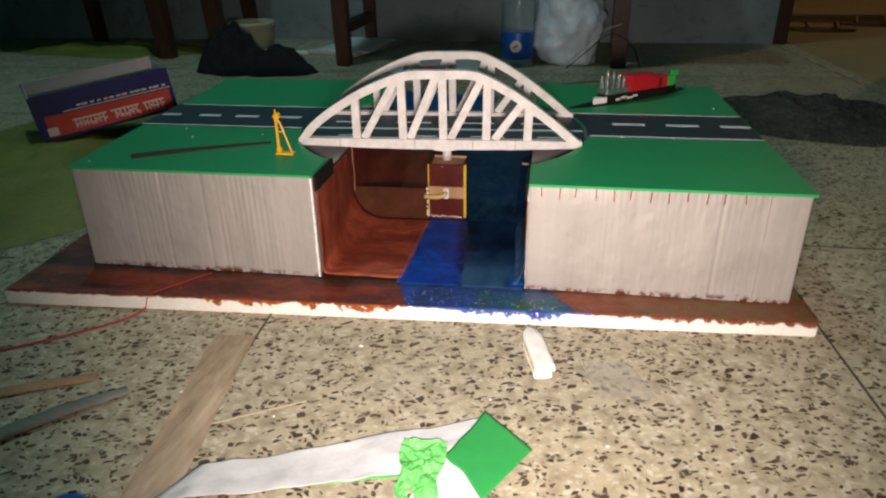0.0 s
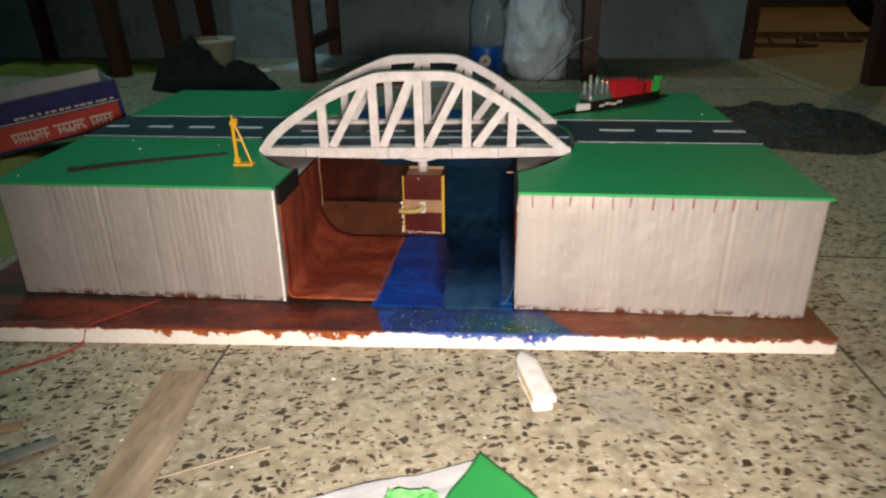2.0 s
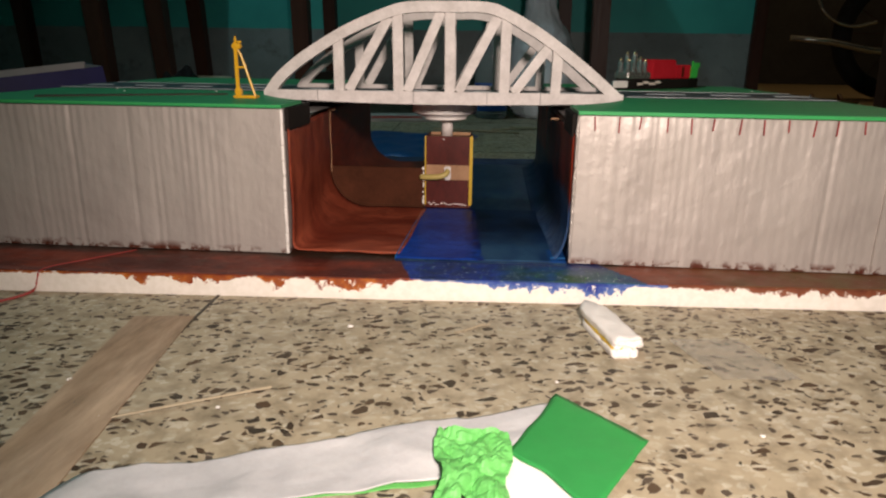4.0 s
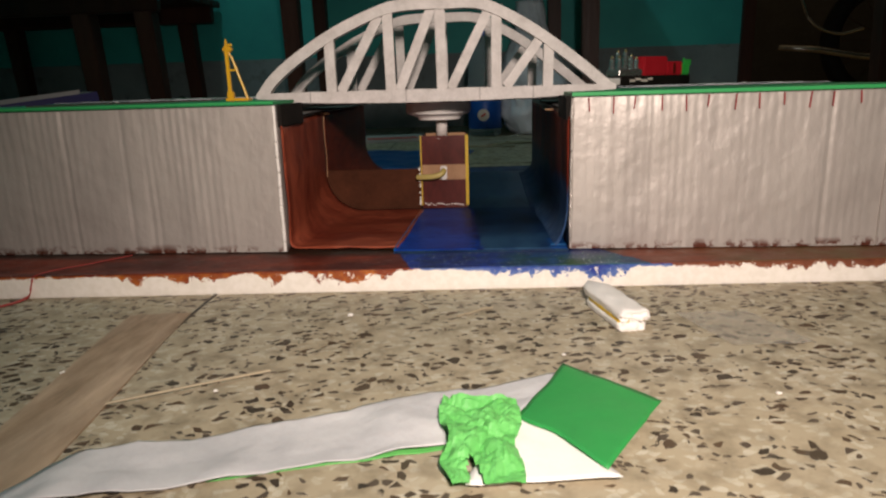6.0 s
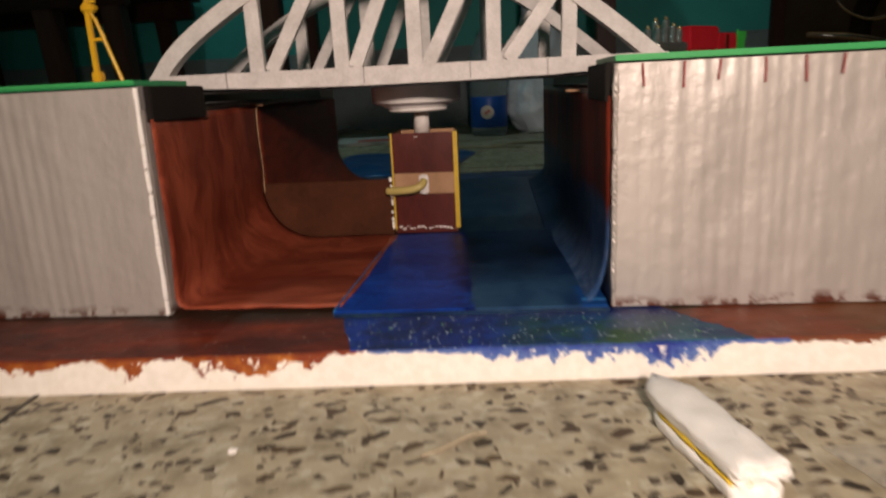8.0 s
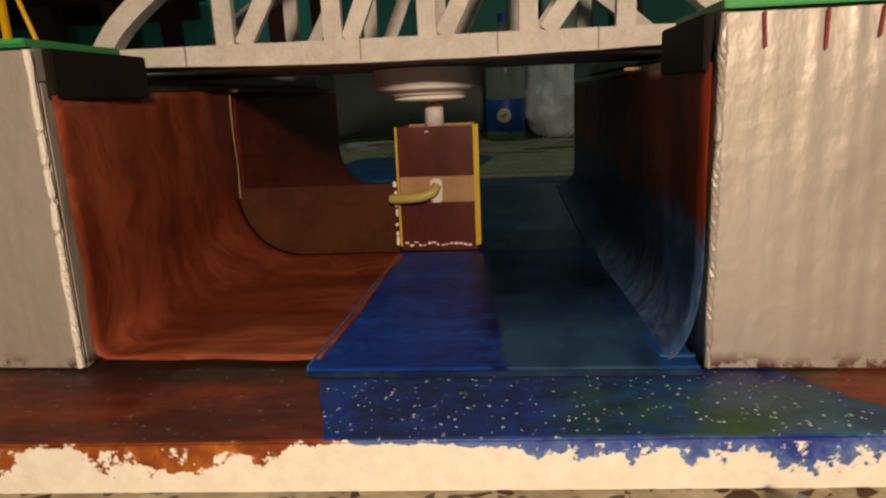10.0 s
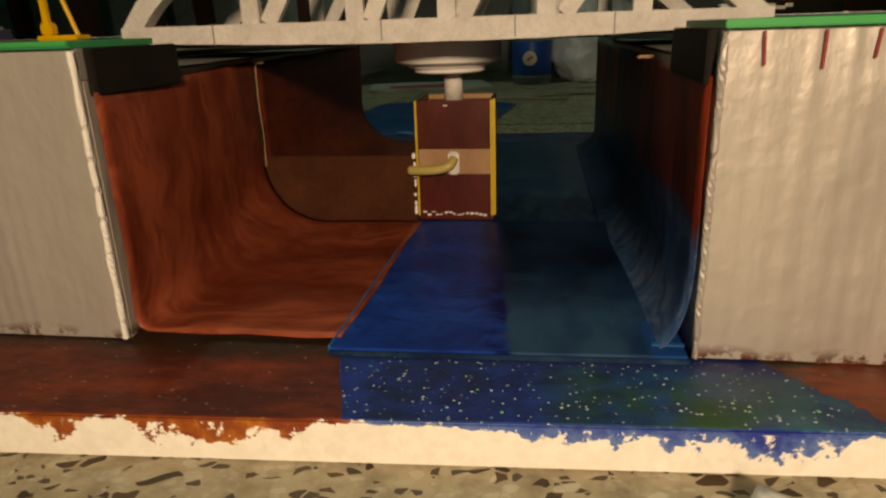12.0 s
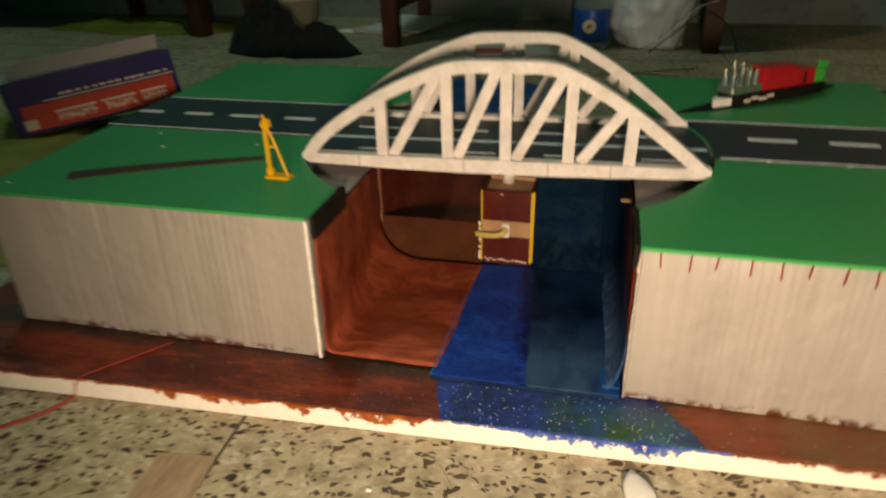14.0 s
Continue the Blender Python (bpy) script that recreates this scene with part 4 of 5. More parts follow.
part("flag", at_ship(join(box(0.076, 0.0775, -0.001, 0.001, 0.028, 0.036), box(0.078, 0.092, -0.0008, 0.0008, 0.026, 0.034))), M_LIME, ship)

# ---- litter on the floor in front ----
foamy = thing("foam_offcut", (0.15, -0.09, 0), "two white foam offcuts stacked with a yellow layer between", "foam scrap")
FM = pose(0.1422, -0.1485, 0.0, 0, 0, 14.5)


def scrap(x0, x1, y0, y1, z0, z1, seed, tip=0.026):
    """A worn slab of soft foam: pillowed top, one end rounded off, the other torn."""
    bm = box(x0, x1, y0, y1, z0, z1)
    bmesh.ops.subdivide_edges(bm, edges=bm.edges[:], cuts=13, use_grid_fill=True)
    mid, half, floor_z = (x0 + x1) / 2, (x1 - x0) / 2, z0
    for v in bm.verts:
        f = min(1.0, max(0.0, (v.co.y - y1 + tip) / tip))
        side = (v.co.x - mid) / half
        k = (v.co.z - z0) / (z1 - z0)
        narrow = math.sqrt(max(0.05, 1 - 0.9 * f**2.4))
        torn = 0.0035 * noise.noise(Vector((v.co.x * 260, v.co.z * 300, seed))) if v.co.y < y0 + 0.001 else 0.0
        worn = 0.0011 * noise.noise(v.co * 170 + Vector((seed, 0, 0)))
        v.co.x = mid + side * half * narrow * (1 - 0.09 * (2 * k - 1) ** 4) + worn
        v.co.y += torn + 0.002 * (1 - side * side) * f
        if k > 0.01:
            v.co.z = floor_z + (v.co.z - z0) * (1 - 0.2 * side**4 - 0.3 * f**2) + 0.0013 * noise.noise(v.co * 120 + Vector((0, seed, 0))) * k
    bm.transform(FM)
    return bm


part("lower_slab", scrap(-0.0012, 0.0172, 0.0, 0.066, 0.0, 0.0058, 1), M_FOAM, foamy, "", True)
part("yellow_layer", scrap(-0.0004, 0.0176, 0.003, 0.0655, 0.0052, 0.0068, 3), M_YELLOW, foamy, "thin yellow layer", True)
part("upper_slab", scrap(0.0, 0.0205, 0.0005, 0.077, 0.0064, 0.0138, 6), M_FOAM, foamy, "", True)


def loose_paper(name, corners, z, lift, seed, mat, label, n=18, thick=0.0004):
    a, b, c, d4 = (Vector((x, y)) for x, y in corners)

    def fn(u, v):
        p = (a * (1 - u) + b * u) * (1 - v) + (d4 * (1 - u) + c * u) * v
        q = Vector((p.x * 22, p.y * 22, seed))
        e = 0.0025 * noise.noise(Vector((p.x * 50, p.y * 50, seed + 9)))
        return Vector((p.x + e, p.y + e, z + lift * max(0.0, 0.3 + noise.fractal(q, 1.0, 2.0, 3))))

    return tagged(part(name, grid_sheet(fn, n, n, thick), mat, None, "", True), label, "paper scrap")


loose_paper("tissue_strip", ((-0.15, -0.352), (0.062, -0.285), (0.103, -0.213), (-0.128, -0.309)), 0.0008, 0.005, 3, M_TISSUE, "crumpled strip of white tissue paper on the floor", 34)
loose_paper("green_paper_strip", ((-0.06, -0.3215), (0.06, -0.2872), (0.07, -0.272), (-0.04, -0.305)), 0.0003, 0.001, 3, M_CRUMPLE, "thin strip of green paper under the tissue", 20)
loose_paper("white_paper", ((0.048, -0.325), (0.112, -0.318), (0.086, -0.268), (0.066, -0.262)), 0.003, 0.001, 12, M_PAPER, "scrap of white paper under a green card")
loose_paper("green_card", ((0.071, -0.269), (0.107, -0.314), (0.1415, -0.254), (0.1, -0.207)), 0.0042, 0.0012, 15, M_SHEET, "square of leaf-green card on the floor")


def crumpled():
    """A torn, crumpled leaf of paper: sharp folds round a knot, two ragged tails."""
    cx, nu, nv = 0.0545, 26, 44
    bm = bmesh.new()
    vs = []
    for i in range(nu + 1):
        col = []
        for j in range(nv + 1):
            u, v = i / nu - 0.5, j / nv
            q = Vector((u * 1.9, v * 3.3, 4))
            half = 0.0185 * (1 - 0.16 * math.exp(-(((v - 0.45) / 0.12) ** 2))) * (0.8 + 0.2 * min(1, v * 4))
            fold = abs(noise.noise(q)) + 0.55 * abs(noise.noise(q * 2.1)) + 0.3 * abs(noise.noise(q * 4.3))
            knot = math.exp(-((u * 2.4) ** 2 + ((v - 0.56) / 0.16) ** 2))
            x = cx + 2 * u * half + 0.004 * noise.noise(q * 0.9 + Vector((7, 0, 0))) - 0.004 * (v - 0.5)
            y = -0.327 + 0.068 * v + 0.005 * noise.noise(q * 0.8 + Vector((0, 5, 0)))
            col.append(bm.verts.new((x, y, 0.0042 + 0.0088 * fold * (0.5 + 0.5 * min(1, 3 * v)) + 0.0025 * knot)))
        vs.append(col)
    for i in range(nu):
        for j in range(nv):
            gap = 0.3 - j / nv
            if gap > 0 and abs(i / nu - 0.33) < 0.38 * gap:
                continue
            bm.faces.new((vs[i][j], vs[i + 1][j], vs[i + 1][j + 1], vs[i][j + 1]))
    bmesh.ops.delete(bm, geom=[v for v in bm.verts if not v.link_faces], context="VERTS")
    bmesh.ops.recalc_face_normals(bm, faces=bm.faces)
    bmesh.ops.solidify(bm, geom=bm.faces[:], thickness=0.0003)
    return bm


tagged(part("crumpled_paper", crumpled(), M_CRUMPLE), "crumpled piece of light green paper", "paper scrap")
tagged(part("paper_tape", flat_strip([(-0.183, -0.112), (-0.176, -0.17), (-0.163, -0.26), (-0.150, -0.36), (-0.14, -0.44)], [0.044, 0.044, 0.043, 0.042, 0.04], 0.0006, 0.0012), M_TAPE), "strip of brown paper tape stuck along a floor joint", "tape")
tagged(part("clear_tape", grid_sheet(lambda u, v: Vector((0.185 + 0.05 * u + 0.02 * v, -0.112 - 0.06 * v + 0.004 * u, 0.0006 + 0.0012 * max(0.0, noise.noise(Vector((u * 5, v * 5, 2)))))), 14, 14, 0.0002), M_CLEARTAPE, None, "", True), "piece of clear sticky tape on the floor", "tape")
tagged(part("grey_stick", tube([(-0.242, -0.222, 0.0038), (-0.28, -0.254, 0.004), (-0.318, -0.296, 0.004), (-0.40, -0.38, 0.004)], [0.006, 0.0085, 0.0088, 0.009], 10, 0.42), M_STICKG), "grey weathered wooden stick on the floor", "stick")
tagged(part("tan_stick", tube([(-0.287, -0.203, 0.0018), (-0.33, -0.222, 0.002), (-0.4, -0.257, 0.002)], [0.006, 0.0078, 0.008], 10, 0.24), M_TAN), "flat tan strip of card on the floor", "card strip")
tagged(part("straw", tube([(-0.142, -0.255, 0.002), (-0.105, -0.234, 0.0022), (-0.068, -0.213, 0.002)], 0.0011, 8, 0.6), M_STRAW), "thin pale straw on the floor", "straw")
tagged(part("straw", tube(spline([(0.035, -0.1195, 0.0012), (0.044, -0.113, 0.0014), (0.052, -0.1045, 0.0012), (0.0595, -0.101, 0.0012)], 4), 0.0009, 8, 0.6), M_STRAW), "short pale straw on the floor", "straw")
tagged(part("straw", tube(spline([(-0.0034, -0.079, 0.001), (0.006, -0.09, 0.0012), (0.0138, -0.1027, 0.001)], 4), 0.0005, 8, 0.6), M_STRAW), "short bent dark straw on the floor", "straw")
tagged(part("bottle_lid", lathe([(0.019, 0.0), (0.02, 0.002), (0.02, 0.011), (0.018, 0.0125)], (-0.2, -0.375, 0), 28), M_LABEL), "blue plastic lid on the floor", "lid")
thread = [(-0.52, -0.20, 0.0012), (-0.46, -0.185, 0.0012), (-0.419, -0.172, 0.0012), (-0.364, -0.134, 0.0012), (-0.325, -0.098, 0.0012), (-0.313, -0.0745, 0.002), (-0.309, -0.0715, 0.012), (-0.304, -0.068, 0.0198), (-0.28, -0.036, 0.0198), (-0.258, -0.0085, 0.0198)]
tagged(part("red_ribbon", tube(spline(thread, 5), [0.0024 if i < 26 else 0.0013 for i in range(46)], 8, 0.35), M_THREAD), "thin red plastic ribbon trailing over the board edge", "ribbon")
for i in range(26):
    rnd = random.Random(100 + i)
    x, y, s = rnd.uniform(-0.5, 0.75), rnd.uniform(-0.4, -0.08), rnd.uniform(0.0012, 0.003)
    if i < 3:
        x, y, s = ((-0.0416, -0.1159, 0.0021), (-0.0905, -0.237, 0.0014), (0.205, -0.237, 0.0015))[i]
    elif i < 18:
        s *= 0.55
    else:
        x, y = rnd.uniform(0.46, 0.9), rnd.uniform(-0.1, 0.9)
    crumb = bmesh.new()
    bmesh.ops.create_icosphere(crumb, subdivisions=1, radius=s)
    for v in crumb.verts:
        v.co = Vector((x, y, s * 0.55)) + Vector((v.co.x * rnd.uniform(0.7, 1.5), v.co.y * rnd.uniform(0.7, 1.3), v.co.z * 0.55))
    tagged(part("foam_crumb", crumb, M_FOAM), "tiny white foam crumb on the floor", "crumb", "foam crumbs")
for i, (x, y) in enumerate([(-0.405, 0.015), (-0.33, 0.13), (-0.24, 0.152), (0.24, 0.188), (0.305, 0.186), (0.39, 0.36), (-0.36, 0.17)]):
    crumb = bmesh.new()
    bmesh.ops.create_icosphere(crumb, subdivisions=1, radius=0.0013)
    for v in crumb.verts:
        v.co = Vector((x + v.co.x * (1 + 0.4 * (i % 2)), y + v.co.y, 0.1504 + v.co.z * 0.5))
    tagged(part("foam_crumb", crumb, M_FOAM), "tiny white foam crumb on the green top", "crumb", "foam crumbs")

# ---- beside and behind the model ----
tagged(part("yellow_sack", heap(-0.83, 0.38, 0.33, 0.42, 0.085, 5, 0.0, 0.2, 44, 0.6), M_SACK, None, "", True), "crumpled yellow-green plastic sack spread on the floor", "sack")
shoe = thing("shoe_box", (-0.7, 0.55, 0.08), "open navy blue shoe box with a red printed label", "shoe box")
U, V = Vector((-0.19, -0.169, -0.03)).normalized(), Vector((-0.109, 0.105, 0.0))
V = (V - U * V.dot(U)).normalized()
W = V.cross(U).normalized()
if W.z < 0:
    W = -W
BM = Matrix.Translation((-0.592, 0.556, 0.082)) @ Matrix((U, V, W)).transposed().to_4x4()


def shoe_part(name, x0, x1, y0, y1, z0, z1, mat, label="", bev=0.0004):
    return part(name, box(x0, x1, y0, y1, z0, z1, bev, BM), mat, shoe, label)


LEN, DEP, HGT = 0.25, 0.14, 0.083
shoe_part("bottom", 0, LEN, 0, DEP, 0, 0.002, M_NAVY)
front = shoe_part("side", 0, LEN, 0, 0.002, 0.002, HGT, M_NAVY, "navy printed side")
shoe_part("side", 0, LEN, DEP - 0.002, DEP, 0.002, HGT + 0.002, M_NAVY)
shoe_part("end", 0, 0.002, 0.002, DEP - 0.002, 0.002, HGT, M_NAVY)
shoe_part("end", LEN - 0.002, LEN, 0.002, DEP - 0.002, 0.002, HGT, M_NAVY)
shoe_part("lining", 0.0022, LEN - 0.0022, DEP - 0.004, DEP - 0.0022, 0.0025, HGT + 0.004, M_CARDIN, "grey card lining")
shoe_part("lining", 0.0022, 0.004, 0.0022, DEP - 0.0045, 0.0025, HGT, M_CARDIN)
shoe_part("lining", LEN - 0.004, LEN - 0.0022, 0.0022, DEP - 0.0045, 0.0025, HGT, M_CARDIN)
shoe_part("lining", 0.0045, LEN - 0.0045, 0.0022, DEP - 0.0045, 0.0022, 0.003, M_CARDIN)
shoe_part("red_label", 0.008, LEN - 0.016, -0.0012, -0.0002, 0.005, 0.044, M_REDLAB, "red label panel")
rnd = random.Random(5)
for word, (w0, w1) in enumerate(((0.022, 0.062), (0.07, 0.122), (0.13, 0.19))):
    shoe_part("print_bar", w0, w1, -0.0018, -0.0013, 0.0265, 0.0295, M_PRINT, "", 0)
    x = w0
    while x < w1 - 0.006:
        w = rnd.uniform(0.006, 0.009)
        shoe_part("print_bar", x + w * 0.62, x + w * 0.9, -0.0018, -0.0013, 0.012, 0.0264, M_PRINT, "", 0)
        z = rnd.uniform(0.014, 0.02)
        shoe_part("print_bar", x + w * 0.05, x + w * 0.6, -0.0018, -0.0013, z, z + 0.003, M_PRINT, "", 0)
        if rnd.random() < 0.5:
            shoe_part("print_bar", x + w * 0.1, x + w * 0.35, -0.0018, -0.0013, z - 0.004, z - 0.0002, M_PRINT, "", 0)
        x += w
for i in range(14):
    x = 0.012 + 0.012 * i
    shoe_part("print_bar", x, x + rnd.uniform(0.006, 0.0105), -0.0014, -0.0002, 0.051, 0.0545, M_PRINT, "", 0)
shoe_part("print_bar", 0.004, 0.2, -0.0014, -0.0002, 0.0462, 0.0478, M_PRINT, "", 0)
shoe_part("print_mark", 0.218, 0.236, -0.0018, -0.0013, 0.008, 0.023, M_PRINT, "", 0)

net = thing("dark_netting", (0.76, 0.95, 0), "heap of crumpled black netting on the floor", "netting")
part("crumpled_net", heap(0.74, 0.95, 0.21, 0.24, 0.06, 11, 0.0, 0.35, 44, 0.8), M_NET, net)
tagged(part("black_cloth", heap(-0.86, 1.4, 0.13, 0.09, 0.19, 23, 0, 0.38, 40, 0.45), M_CLOTH, None, "", True), "black cloth bag slumped on the floor", "cloth")
tagged(part("black_cloth", heap(-0.7, 1.38, 0.13, 0.07, 0.11, 27, 0, 0.42, 40, 0.5), M_CLOTH, None, "", True), "black cloth trailing on the floor", "cloth")
bucket = thing("plastic_tub", (-1.0, 1.88, 0), "cream plastic tub standing on the floor", "tub")
part("wall", lathe([(0.075, 0.0), (0.088, 0.085), (0.093, 0.086), (0.093, 0.1), (0.086, 0.1), (0.083, 0.09), (0.07, 0.004)], (-1.0, 1.88, 0), 40), M_CREAM, bucket, "", True)
tray = thing("paper_tray", (-0.56, 1.86, 0), "pale folded newspaper lying on the floor", "newspaper")
part("sheet", box(-0.12, 0.1, -0.17, 0.15, 0.001, 0.012, 0.002, pose(-0.575, 1.88, 0, 0, 0, -18)), M_CARDIN, tray)
part("sheet", box(-0.1, 0.1, -0.15, 0.13, 0.0125, 0.02, 0.002, pose(-0.57, 1.88, 0, 2, 0, -10)), M_LINE, tray)
tagged(part("paper_scrap", box(-0.028, 0.028, -0.03, 0.03, 0, 0.004, 0.001, pose(-0.765, 1.77, 0, 0, 0, 6)), M_PAPER), "small white scrap of paper on the floor", "paper scrap")
tagged(part("blue_sheet", grid_sheet(lambda u, v: Vector((-0.3 + 0.27 * u + 0.05 * v, 0.72 + 0.42 * v - 0.06 * u, 0.0012 + 0.012 * max(0.0, noise.noise(Vector((u * 4, v * 5, 6)))))), 24, 24, 0.0006), M_BLUEPOLY, None, "", True), "crumpled sheet of blue plastic on the floor", "plastic sheet")
mag = thing("magazine", (-0.2, 1.3, 0), "red printed magazine lying on the floor", "magazine")
part("cover", box(-0.17, 0.13, -0.1, 0.1, 0.0, 0.008, 0.001, pose(-0.2, 1.5, 0, 0, 0, 12)), M_CARDIN, mag)
part("print", box(-0.12, 0.03, -0.08, -0.01, 0.0082, 0.0088, 0, pose(-0.2, 1.5, 0, 0, 0, 12)), M_REDLAB, mag, "red printed panel")
for i, (a, b) in enumerate([((0.05, 1.2), (0.3, 1.32)), ((0.1, 1.28), (0.26, 1.22)), ((-0.1, 1.2), (0.12, 1.14))]):
    tagged(part("bamboo_sliver", tube([(*a, 0.004), (*b, 0.004)], 0.0035, 8, 0.7), M_STRAW), "thin bamboo sliver on the floor", "stick")

bottle = thing("water_bottle", (0.04, 1.575, 0), "large clear plastic bottle with a blue label", "bottle")
BX, BY = 0.042, 1.575
part("shell", lathe([(0.045, 0.001), (0.051, 0.008), (0.051, 0.022), (0.0495, 0.026), (0.0495, 0.108), (0.051, 0.112), (0.051, 0.2), (0.047, 0.225), (0.03, 0.268), (0.0165, 0.29), (0.0165, 0.315)], (BX, BY, 0), 48), M_PET, bottle, "clear ribbed plastic shell", True)
part("label_band", lathe([(0.0505, 0.024), (0.0513, 0.026), (0.0513, 0.106), (0.0505, 0.108)], (BX, BY, 0), 48), M_LABEL, bottle, "glossy blue paper label", True)
part("cap", lathe([(0.018, 0.3), (0.018, 0.32), (0.016, 0.322)], (BX, BY, 0), 28), M_LABEL, bottle, "blue screw cap")
part("label_badge", lathe([(0.018, 0.0), (0.018, 0.0015)], (0, 0, 0), 24), M_PRINT, bottle, "round pale badge").matrix_basis = pose(BX - 0.004, BY - 0.052, 0.066, 90, 0, 0)
part("badge_mark", box(-0.008, 0.008, -0.003, 0.003, 0, 0.001), M_REDLAB, bottle).matrix_basis = pose(BX - 0.004, BY - 0.054, 0.066, 90, 0, 0) @ pose(0, 0, 0, 0, 0, 35)


def poly_bag():
    bm = bmesh.new()
    rings = []
    for i in range(31):
        h = i / 30
        r = 0.105 * (0.75 + 0.35 * math.sin(math.pi * min(1, h * 1.3))) * (1 - 0.55 * h**1.5)
        ring = []
        for k in range(56):
            a = 2 * math.pi * k / 56
            p = Vector((math.cos(a), math.sin(a), 3 * h))
            rr = r * (1 + 0.22 * noise.noise(p * 1.4) + 0.26 * abs(noise.noise(p * 3.2)) + 0.12 * abs(noise.noise(p * 7.1)) + 0.08 * noise.noise(Vector((math.cos(a) * 7, math.sin(a) * 7, h * 2))))
            ring.append(bm.verts.new((0.215 - 0.035 * h + rr * math.cos(a), 1.63 + 0.8 * rr * math.sin(a), 0.002 + 0.40 * h)))
        rings.append(ring)
    for a, b in zip(rings, rings[1:]):
        for k in range(56):
            bm.faces.new((a[k], a[(k + 1) % 56], b[(k + 1) % 56], b[k]))
    bm.faces.new(rings[0][::-1]), bm.faces.new(rings[-1])
    return bm


tagged(part("plastic_bag", poly_bag(), M_BAG, None, "", True), "crumpled pale blue polythene bag standing on the floor", "plastic bag")
wire = thing("wire_loop", (0.3, 1.5, 0), "loose loop of thin dark wire by the bag", "wire")
part("strand", tube(spline([(0.2, 1.5, 0.004), (0.26, 1.48, 0.06), (0.33, 1.5, 0.11), (0.4, 1.52, 0.07), (0.43, 1.54, 0.004)], 8), 0.0012, 6), M_BLACK, wire)
part("strand", tube(spline([(0.12, 1.48, 0.004), (0.2, 1.44, 0.03), (0.3, 1.46, 0.12), (0.36, 1.5, 0.14)], 8), 0.0012, 6), M_CARDIN, wire)


def leg(a, b, wide, parent, name="leg"):
    """A square leg from its foot a to its top b."""
    a, b = Vector(a), Vector(b)
    bm = box(-wide / 2, wide / 2, -wide / 2, wide / 2, 0, 1, 0.004)
    for v in bm.verts:
        k = v.co.z
        s = 0.82 + 0.18 * k
        v.co = a.lerp(b, k) + Vector((v.co.x * s, v.co.y * s, 0))
    return part(name, bm, M_WOOD, parent)


table = thing("wooden_table", (-0.09, 1.8, 0), "dark-stained wooden table standing before the wall", "table")
for x, y in ((-0.53, 1.525), (0.362, 1.55), (-0.56, 2.02), (0.3, 2.02)):
    leg((x, y, 0), (x - 0.01, y, 0.7), 0.055 if y < 1.8 else 0.05, table)
part("stretcher", box(-0.57, -0.535, 1.55, 2.0, 0.09, 0.125, 0.003), M_WOOD, table)
part("tabletop", box(-0.64, 0.43, 1.46, 2.08, 0.7, 0.735, 0.004), M_WOOD, table)
bed = thing("wooden_bed", (-1.75, 1.85, 0), "low dark wooden plank bed against the wall", "bed")
for x, y, wide in ((-1.215, 1.62, 0.062), (-1.005, 1.61, 0.058), (-2.5, 1.62, 0.062), (-1.06, 2.03, 0.055), (-1.75, 2.03, 0.055), (-2.5, 2.03, 0.055)):
    leg((x, y, 0), (x - 0.025, y, 0.41), wide, bed)
part("side_rail", box(-2.56, -0.985, 1.595, 1.63, 0.411, 0.47, 0.004), M_WOOD, bed)
part("side_rail", box(-2.56, -0.985, 2.02, 2.055, 0.411, 0.47, 0.004), M_WOOD, bed)
for i in range(6):
    part("plank", box(-2.6, -0.97, 1.572 + 0.086 * i, 1.572 + 0.086 * i + 0.083, 0.4705, 0.493, 0.003), M_WOOD, bed)
tagged(part("yellow_sack", heap(-1.5, 1.75, 0.4, 0.14, 0.05, 33, 0, 0.4, 30), M_SACK, None, "", True), "yellow-green sack lying under the bed", "sack")

stool = thing("wooden_post", (1.21, 1.52, 0), "dark wooden cupboard leg with a pink cloth hung beside it", "furniture leg")
leg((1.2, 1.52, 0), (1.185, 1.52, 0.7), 0.07, stool)
part("rail", box(1.16, 1.7, 1.5, 1.54, 0.62, 0.68, 0.004), M_WOOD, stool)
part("cloth", grid_sheet(lambda u, v: Vector((1.26 + 0.3 * u, 1.49 + 0.02 * math.sin(9 * u + 2 * v), 0.06 + 0.56 * v)), 24, 10, 0.003), M_PINK, stool, "pink hanging cloth", True)

# ---- the next room ----
door_frame = tagged(part("door_frame", join(box(0.986, 1.03, 2.08, 2.27, 0, 2.1, 0.004), box(1.03, 2.1, 2.08, 2.25, 2.04, 2.1, 0.004)), M_WOOD), "dark wooden door frame", "door frame", kind="structure")


def sandal(x, y, turn):
    ob = thing("sandal", (x, y, 0), "brown leather sandal lying on the ochre floor", "sandal", "pair of sandals")
    m = pose(x, y, 0, 0, 0, turn)
    sole = [(0.13 * math.cos(a) * (1 if math.cos(a) > 0 else 1), (0.042 + 0.008 * math.cos(a)) * math.sin(a)) for a in (2 * math.pi * i / 24 for i in range(24))]
    bm = prism(sole, 0.0, 0.012, 0.002)
    bm.transform(m)
    part("sole", bm, M_LEATHER, ob)
    for dx, h in ((0.05, 0.026), (-0.06, 0.03)):
        st = tube(spline([(dx, -0.046, 0.012), (dx + 0.01, -0.03, h), (dx + 0.012, 0.0, h + 0.012), (dx + 0.01, 0.03, h), (dx, 0.046, 0.012)], 6), 0.007, 8, 0.3)
        st.transform(m)
        part("strap", st, M_LEATHER, ob)
    return ob


sandal(1.29, 2.48, 172)
sandal(1.56, 2.68, 164)

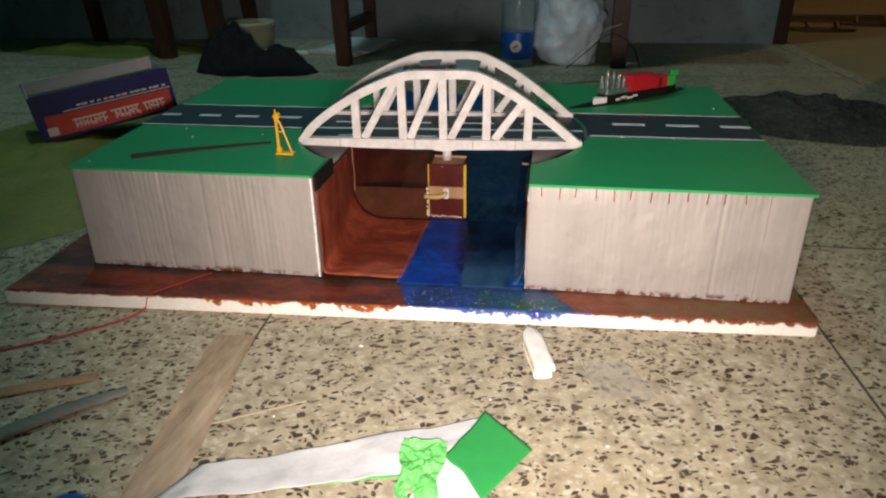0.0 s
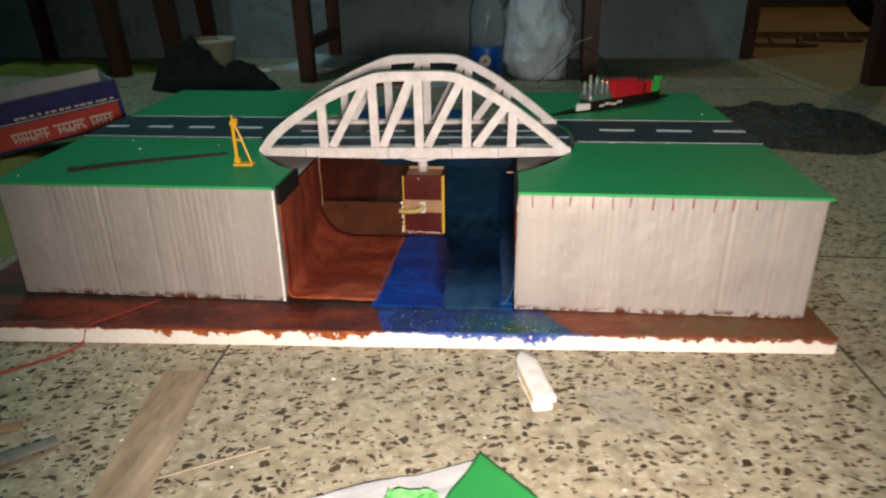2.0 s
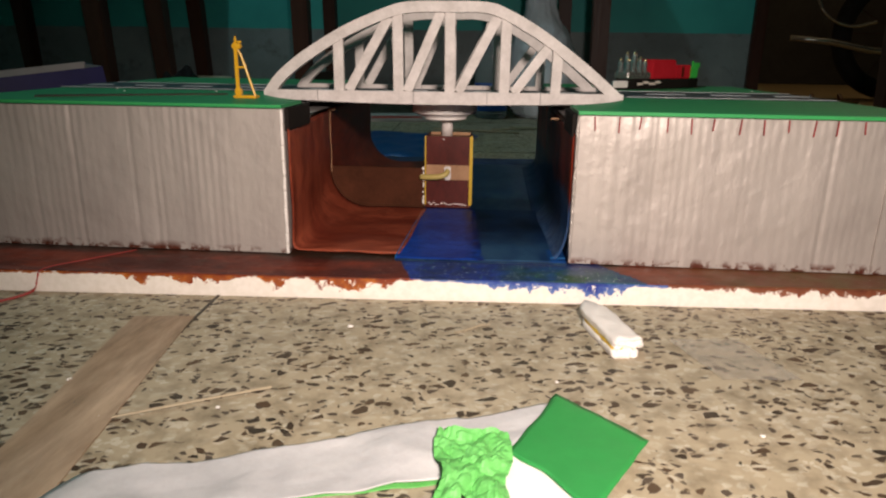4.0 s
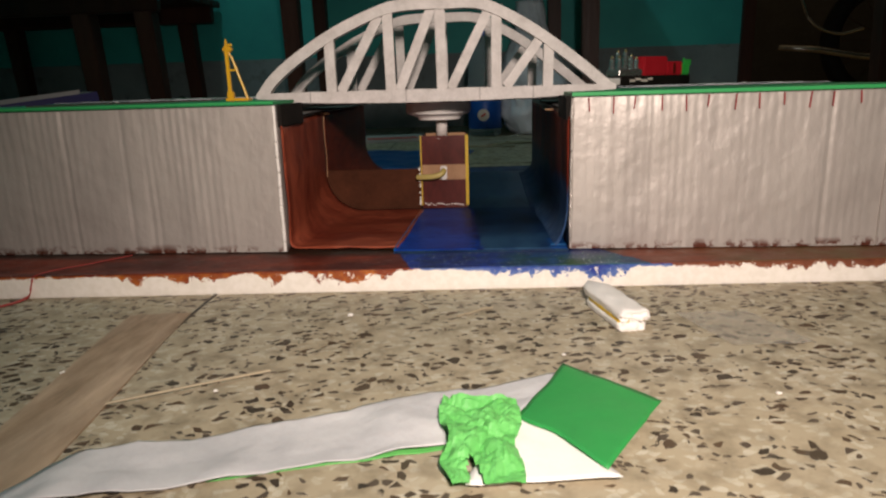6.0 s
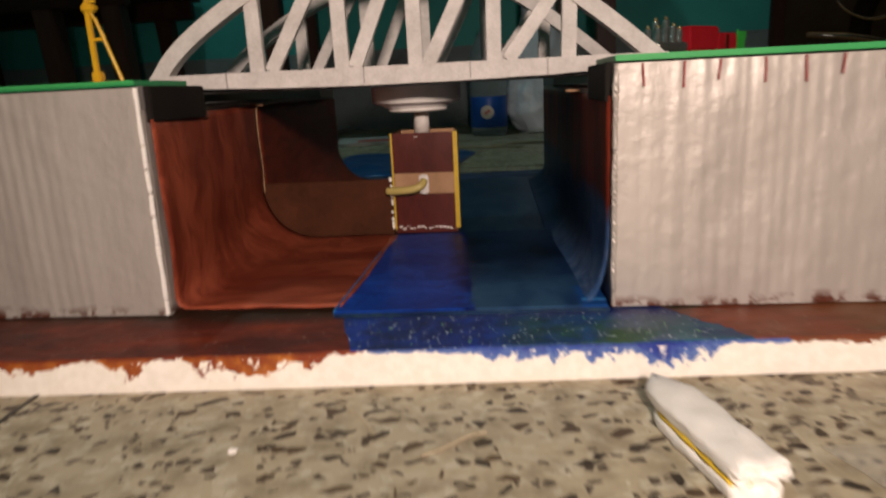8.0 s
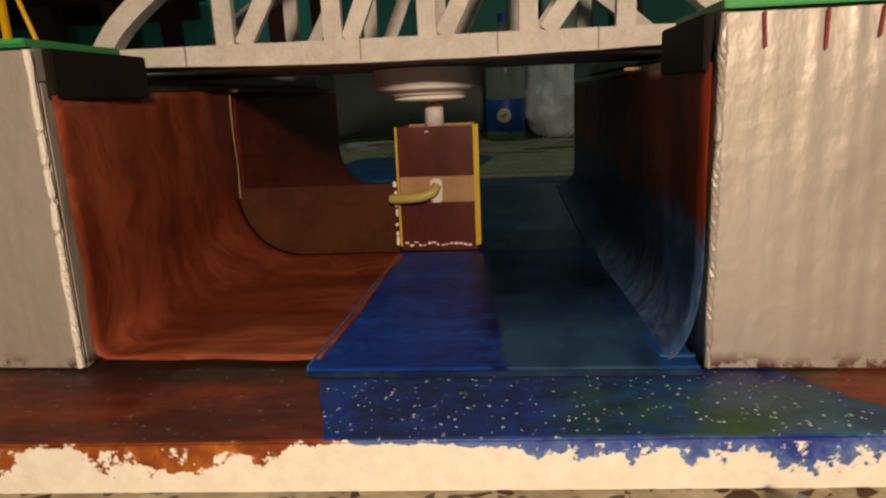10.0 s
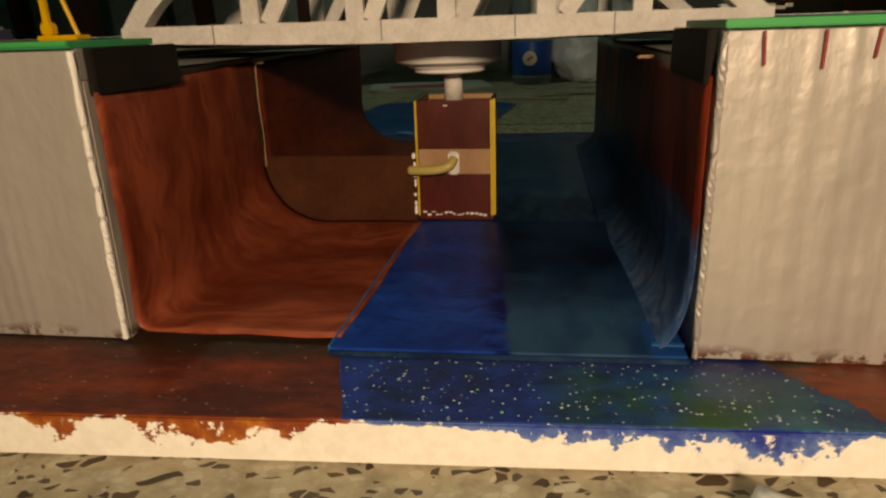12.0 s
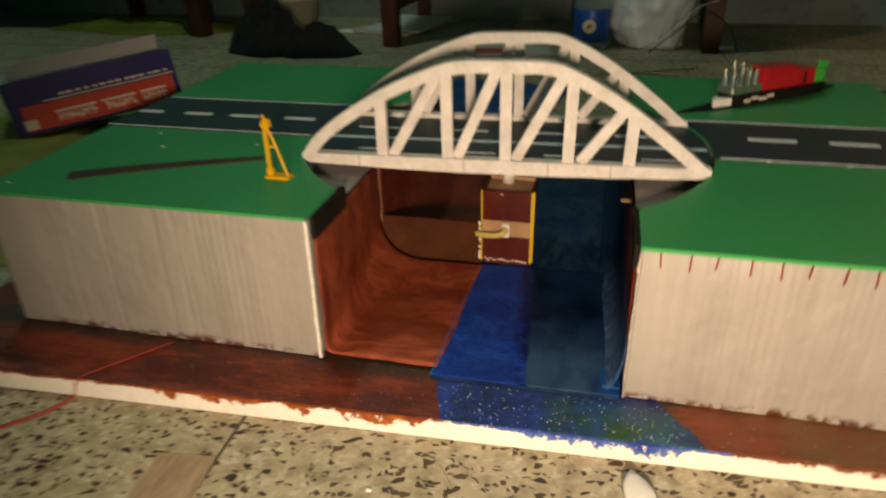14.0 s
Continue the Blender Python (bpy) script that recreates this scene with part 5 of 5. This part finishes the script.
bike = thing("motorbike", (2.1, 3.0, 0), "dark parked motorbike in the next room", "motorbike")


def wheel(x, y):
    bm = bmesh.new()
    rings = []
    for i in range(40):
        a = 2 * math.pi * i / 40
        rings.append([bm.verts.new((x + (0.27 + 0.045 * math.cos(b)) * math.cos(a), y + 0.045 * math.sin(b), 0.315 + (0.27 + 0.045 * math.cos(b)) * math.sin(a))) for b in (2 * math.pi * k / 10 for k in range(10))])
    for i in range(40):
        a, b = rings[i], rings[(i + 1) % 40]
        for k in range(10):
            bm.faces.new((a[k], a[(k + 1) % 10], b[(k + 1) % 10], b[k]))
    w = part("wheel", bm, M_TYRE, bike, "black tyre", True)
    part("hub", tube([(x, y - 0.05, 0.315), (x, y + 0.05, 0.315)], 0.035, 16), M_TYRE, w)
    for i in range(12):
        a = 2 * math.pi * i / 12
        part("spoke", tube([(x, y, 0.315), (x + 0.235 * math.cos(a), y, 0.315 + 0.235 * math.sin(a))], 0.002, 6), M_WOOD, w)


wheel(2.02, 3.05)
wheel(3.0, 3.05)
part("exhaust", tube([(1.42, 2.83, 0.285), (1.6, 2.83, 0.27), (1.78, 2.83, 0.235), (2.2, 2.86, 0.2), (2.5, 2.9, 0.28)], [0.012, 0.015, 0.016, 0.012, 0.012], 14), M_CHROME, bike, "chrome exhaust pipe", True)
part("engine", box(2.2, 2.55, 2.93, 3.17, 0.2, 0.55, 0.03), M_TYRE, bike)
part("tank", box(2.2, 2.7, 2.93, 3.17, 0.72, 0.95, 0.07), M_TYRE, bike)
part("seat", box(1.5, 2.2, 2.95, 3.15, 0.72, 0.82, 0.04), M_TYRE, bike)
for ends in (((2.02, 2.98, 0.315), (2.15, 2.98, 0.72)), ((2.02, 2.98, 0.315), (2.4, 2.98, 0.3)), ((3.0, 2.98, 0.315), (2.75, 2.98, 1.0))):
    part("frame_tube", tube(ends, 0.018, 8), M_TYRE, bike)
part("guard", tube(spline([(1.5, 2.86, 0.55), (1.56, 2.84, 0.4), (1.68, 2.84, 0.34), (1.8, 2.84, 0.36)], 6), 0.007, 8), M_CHROME, bike, "thin metal guard bar")
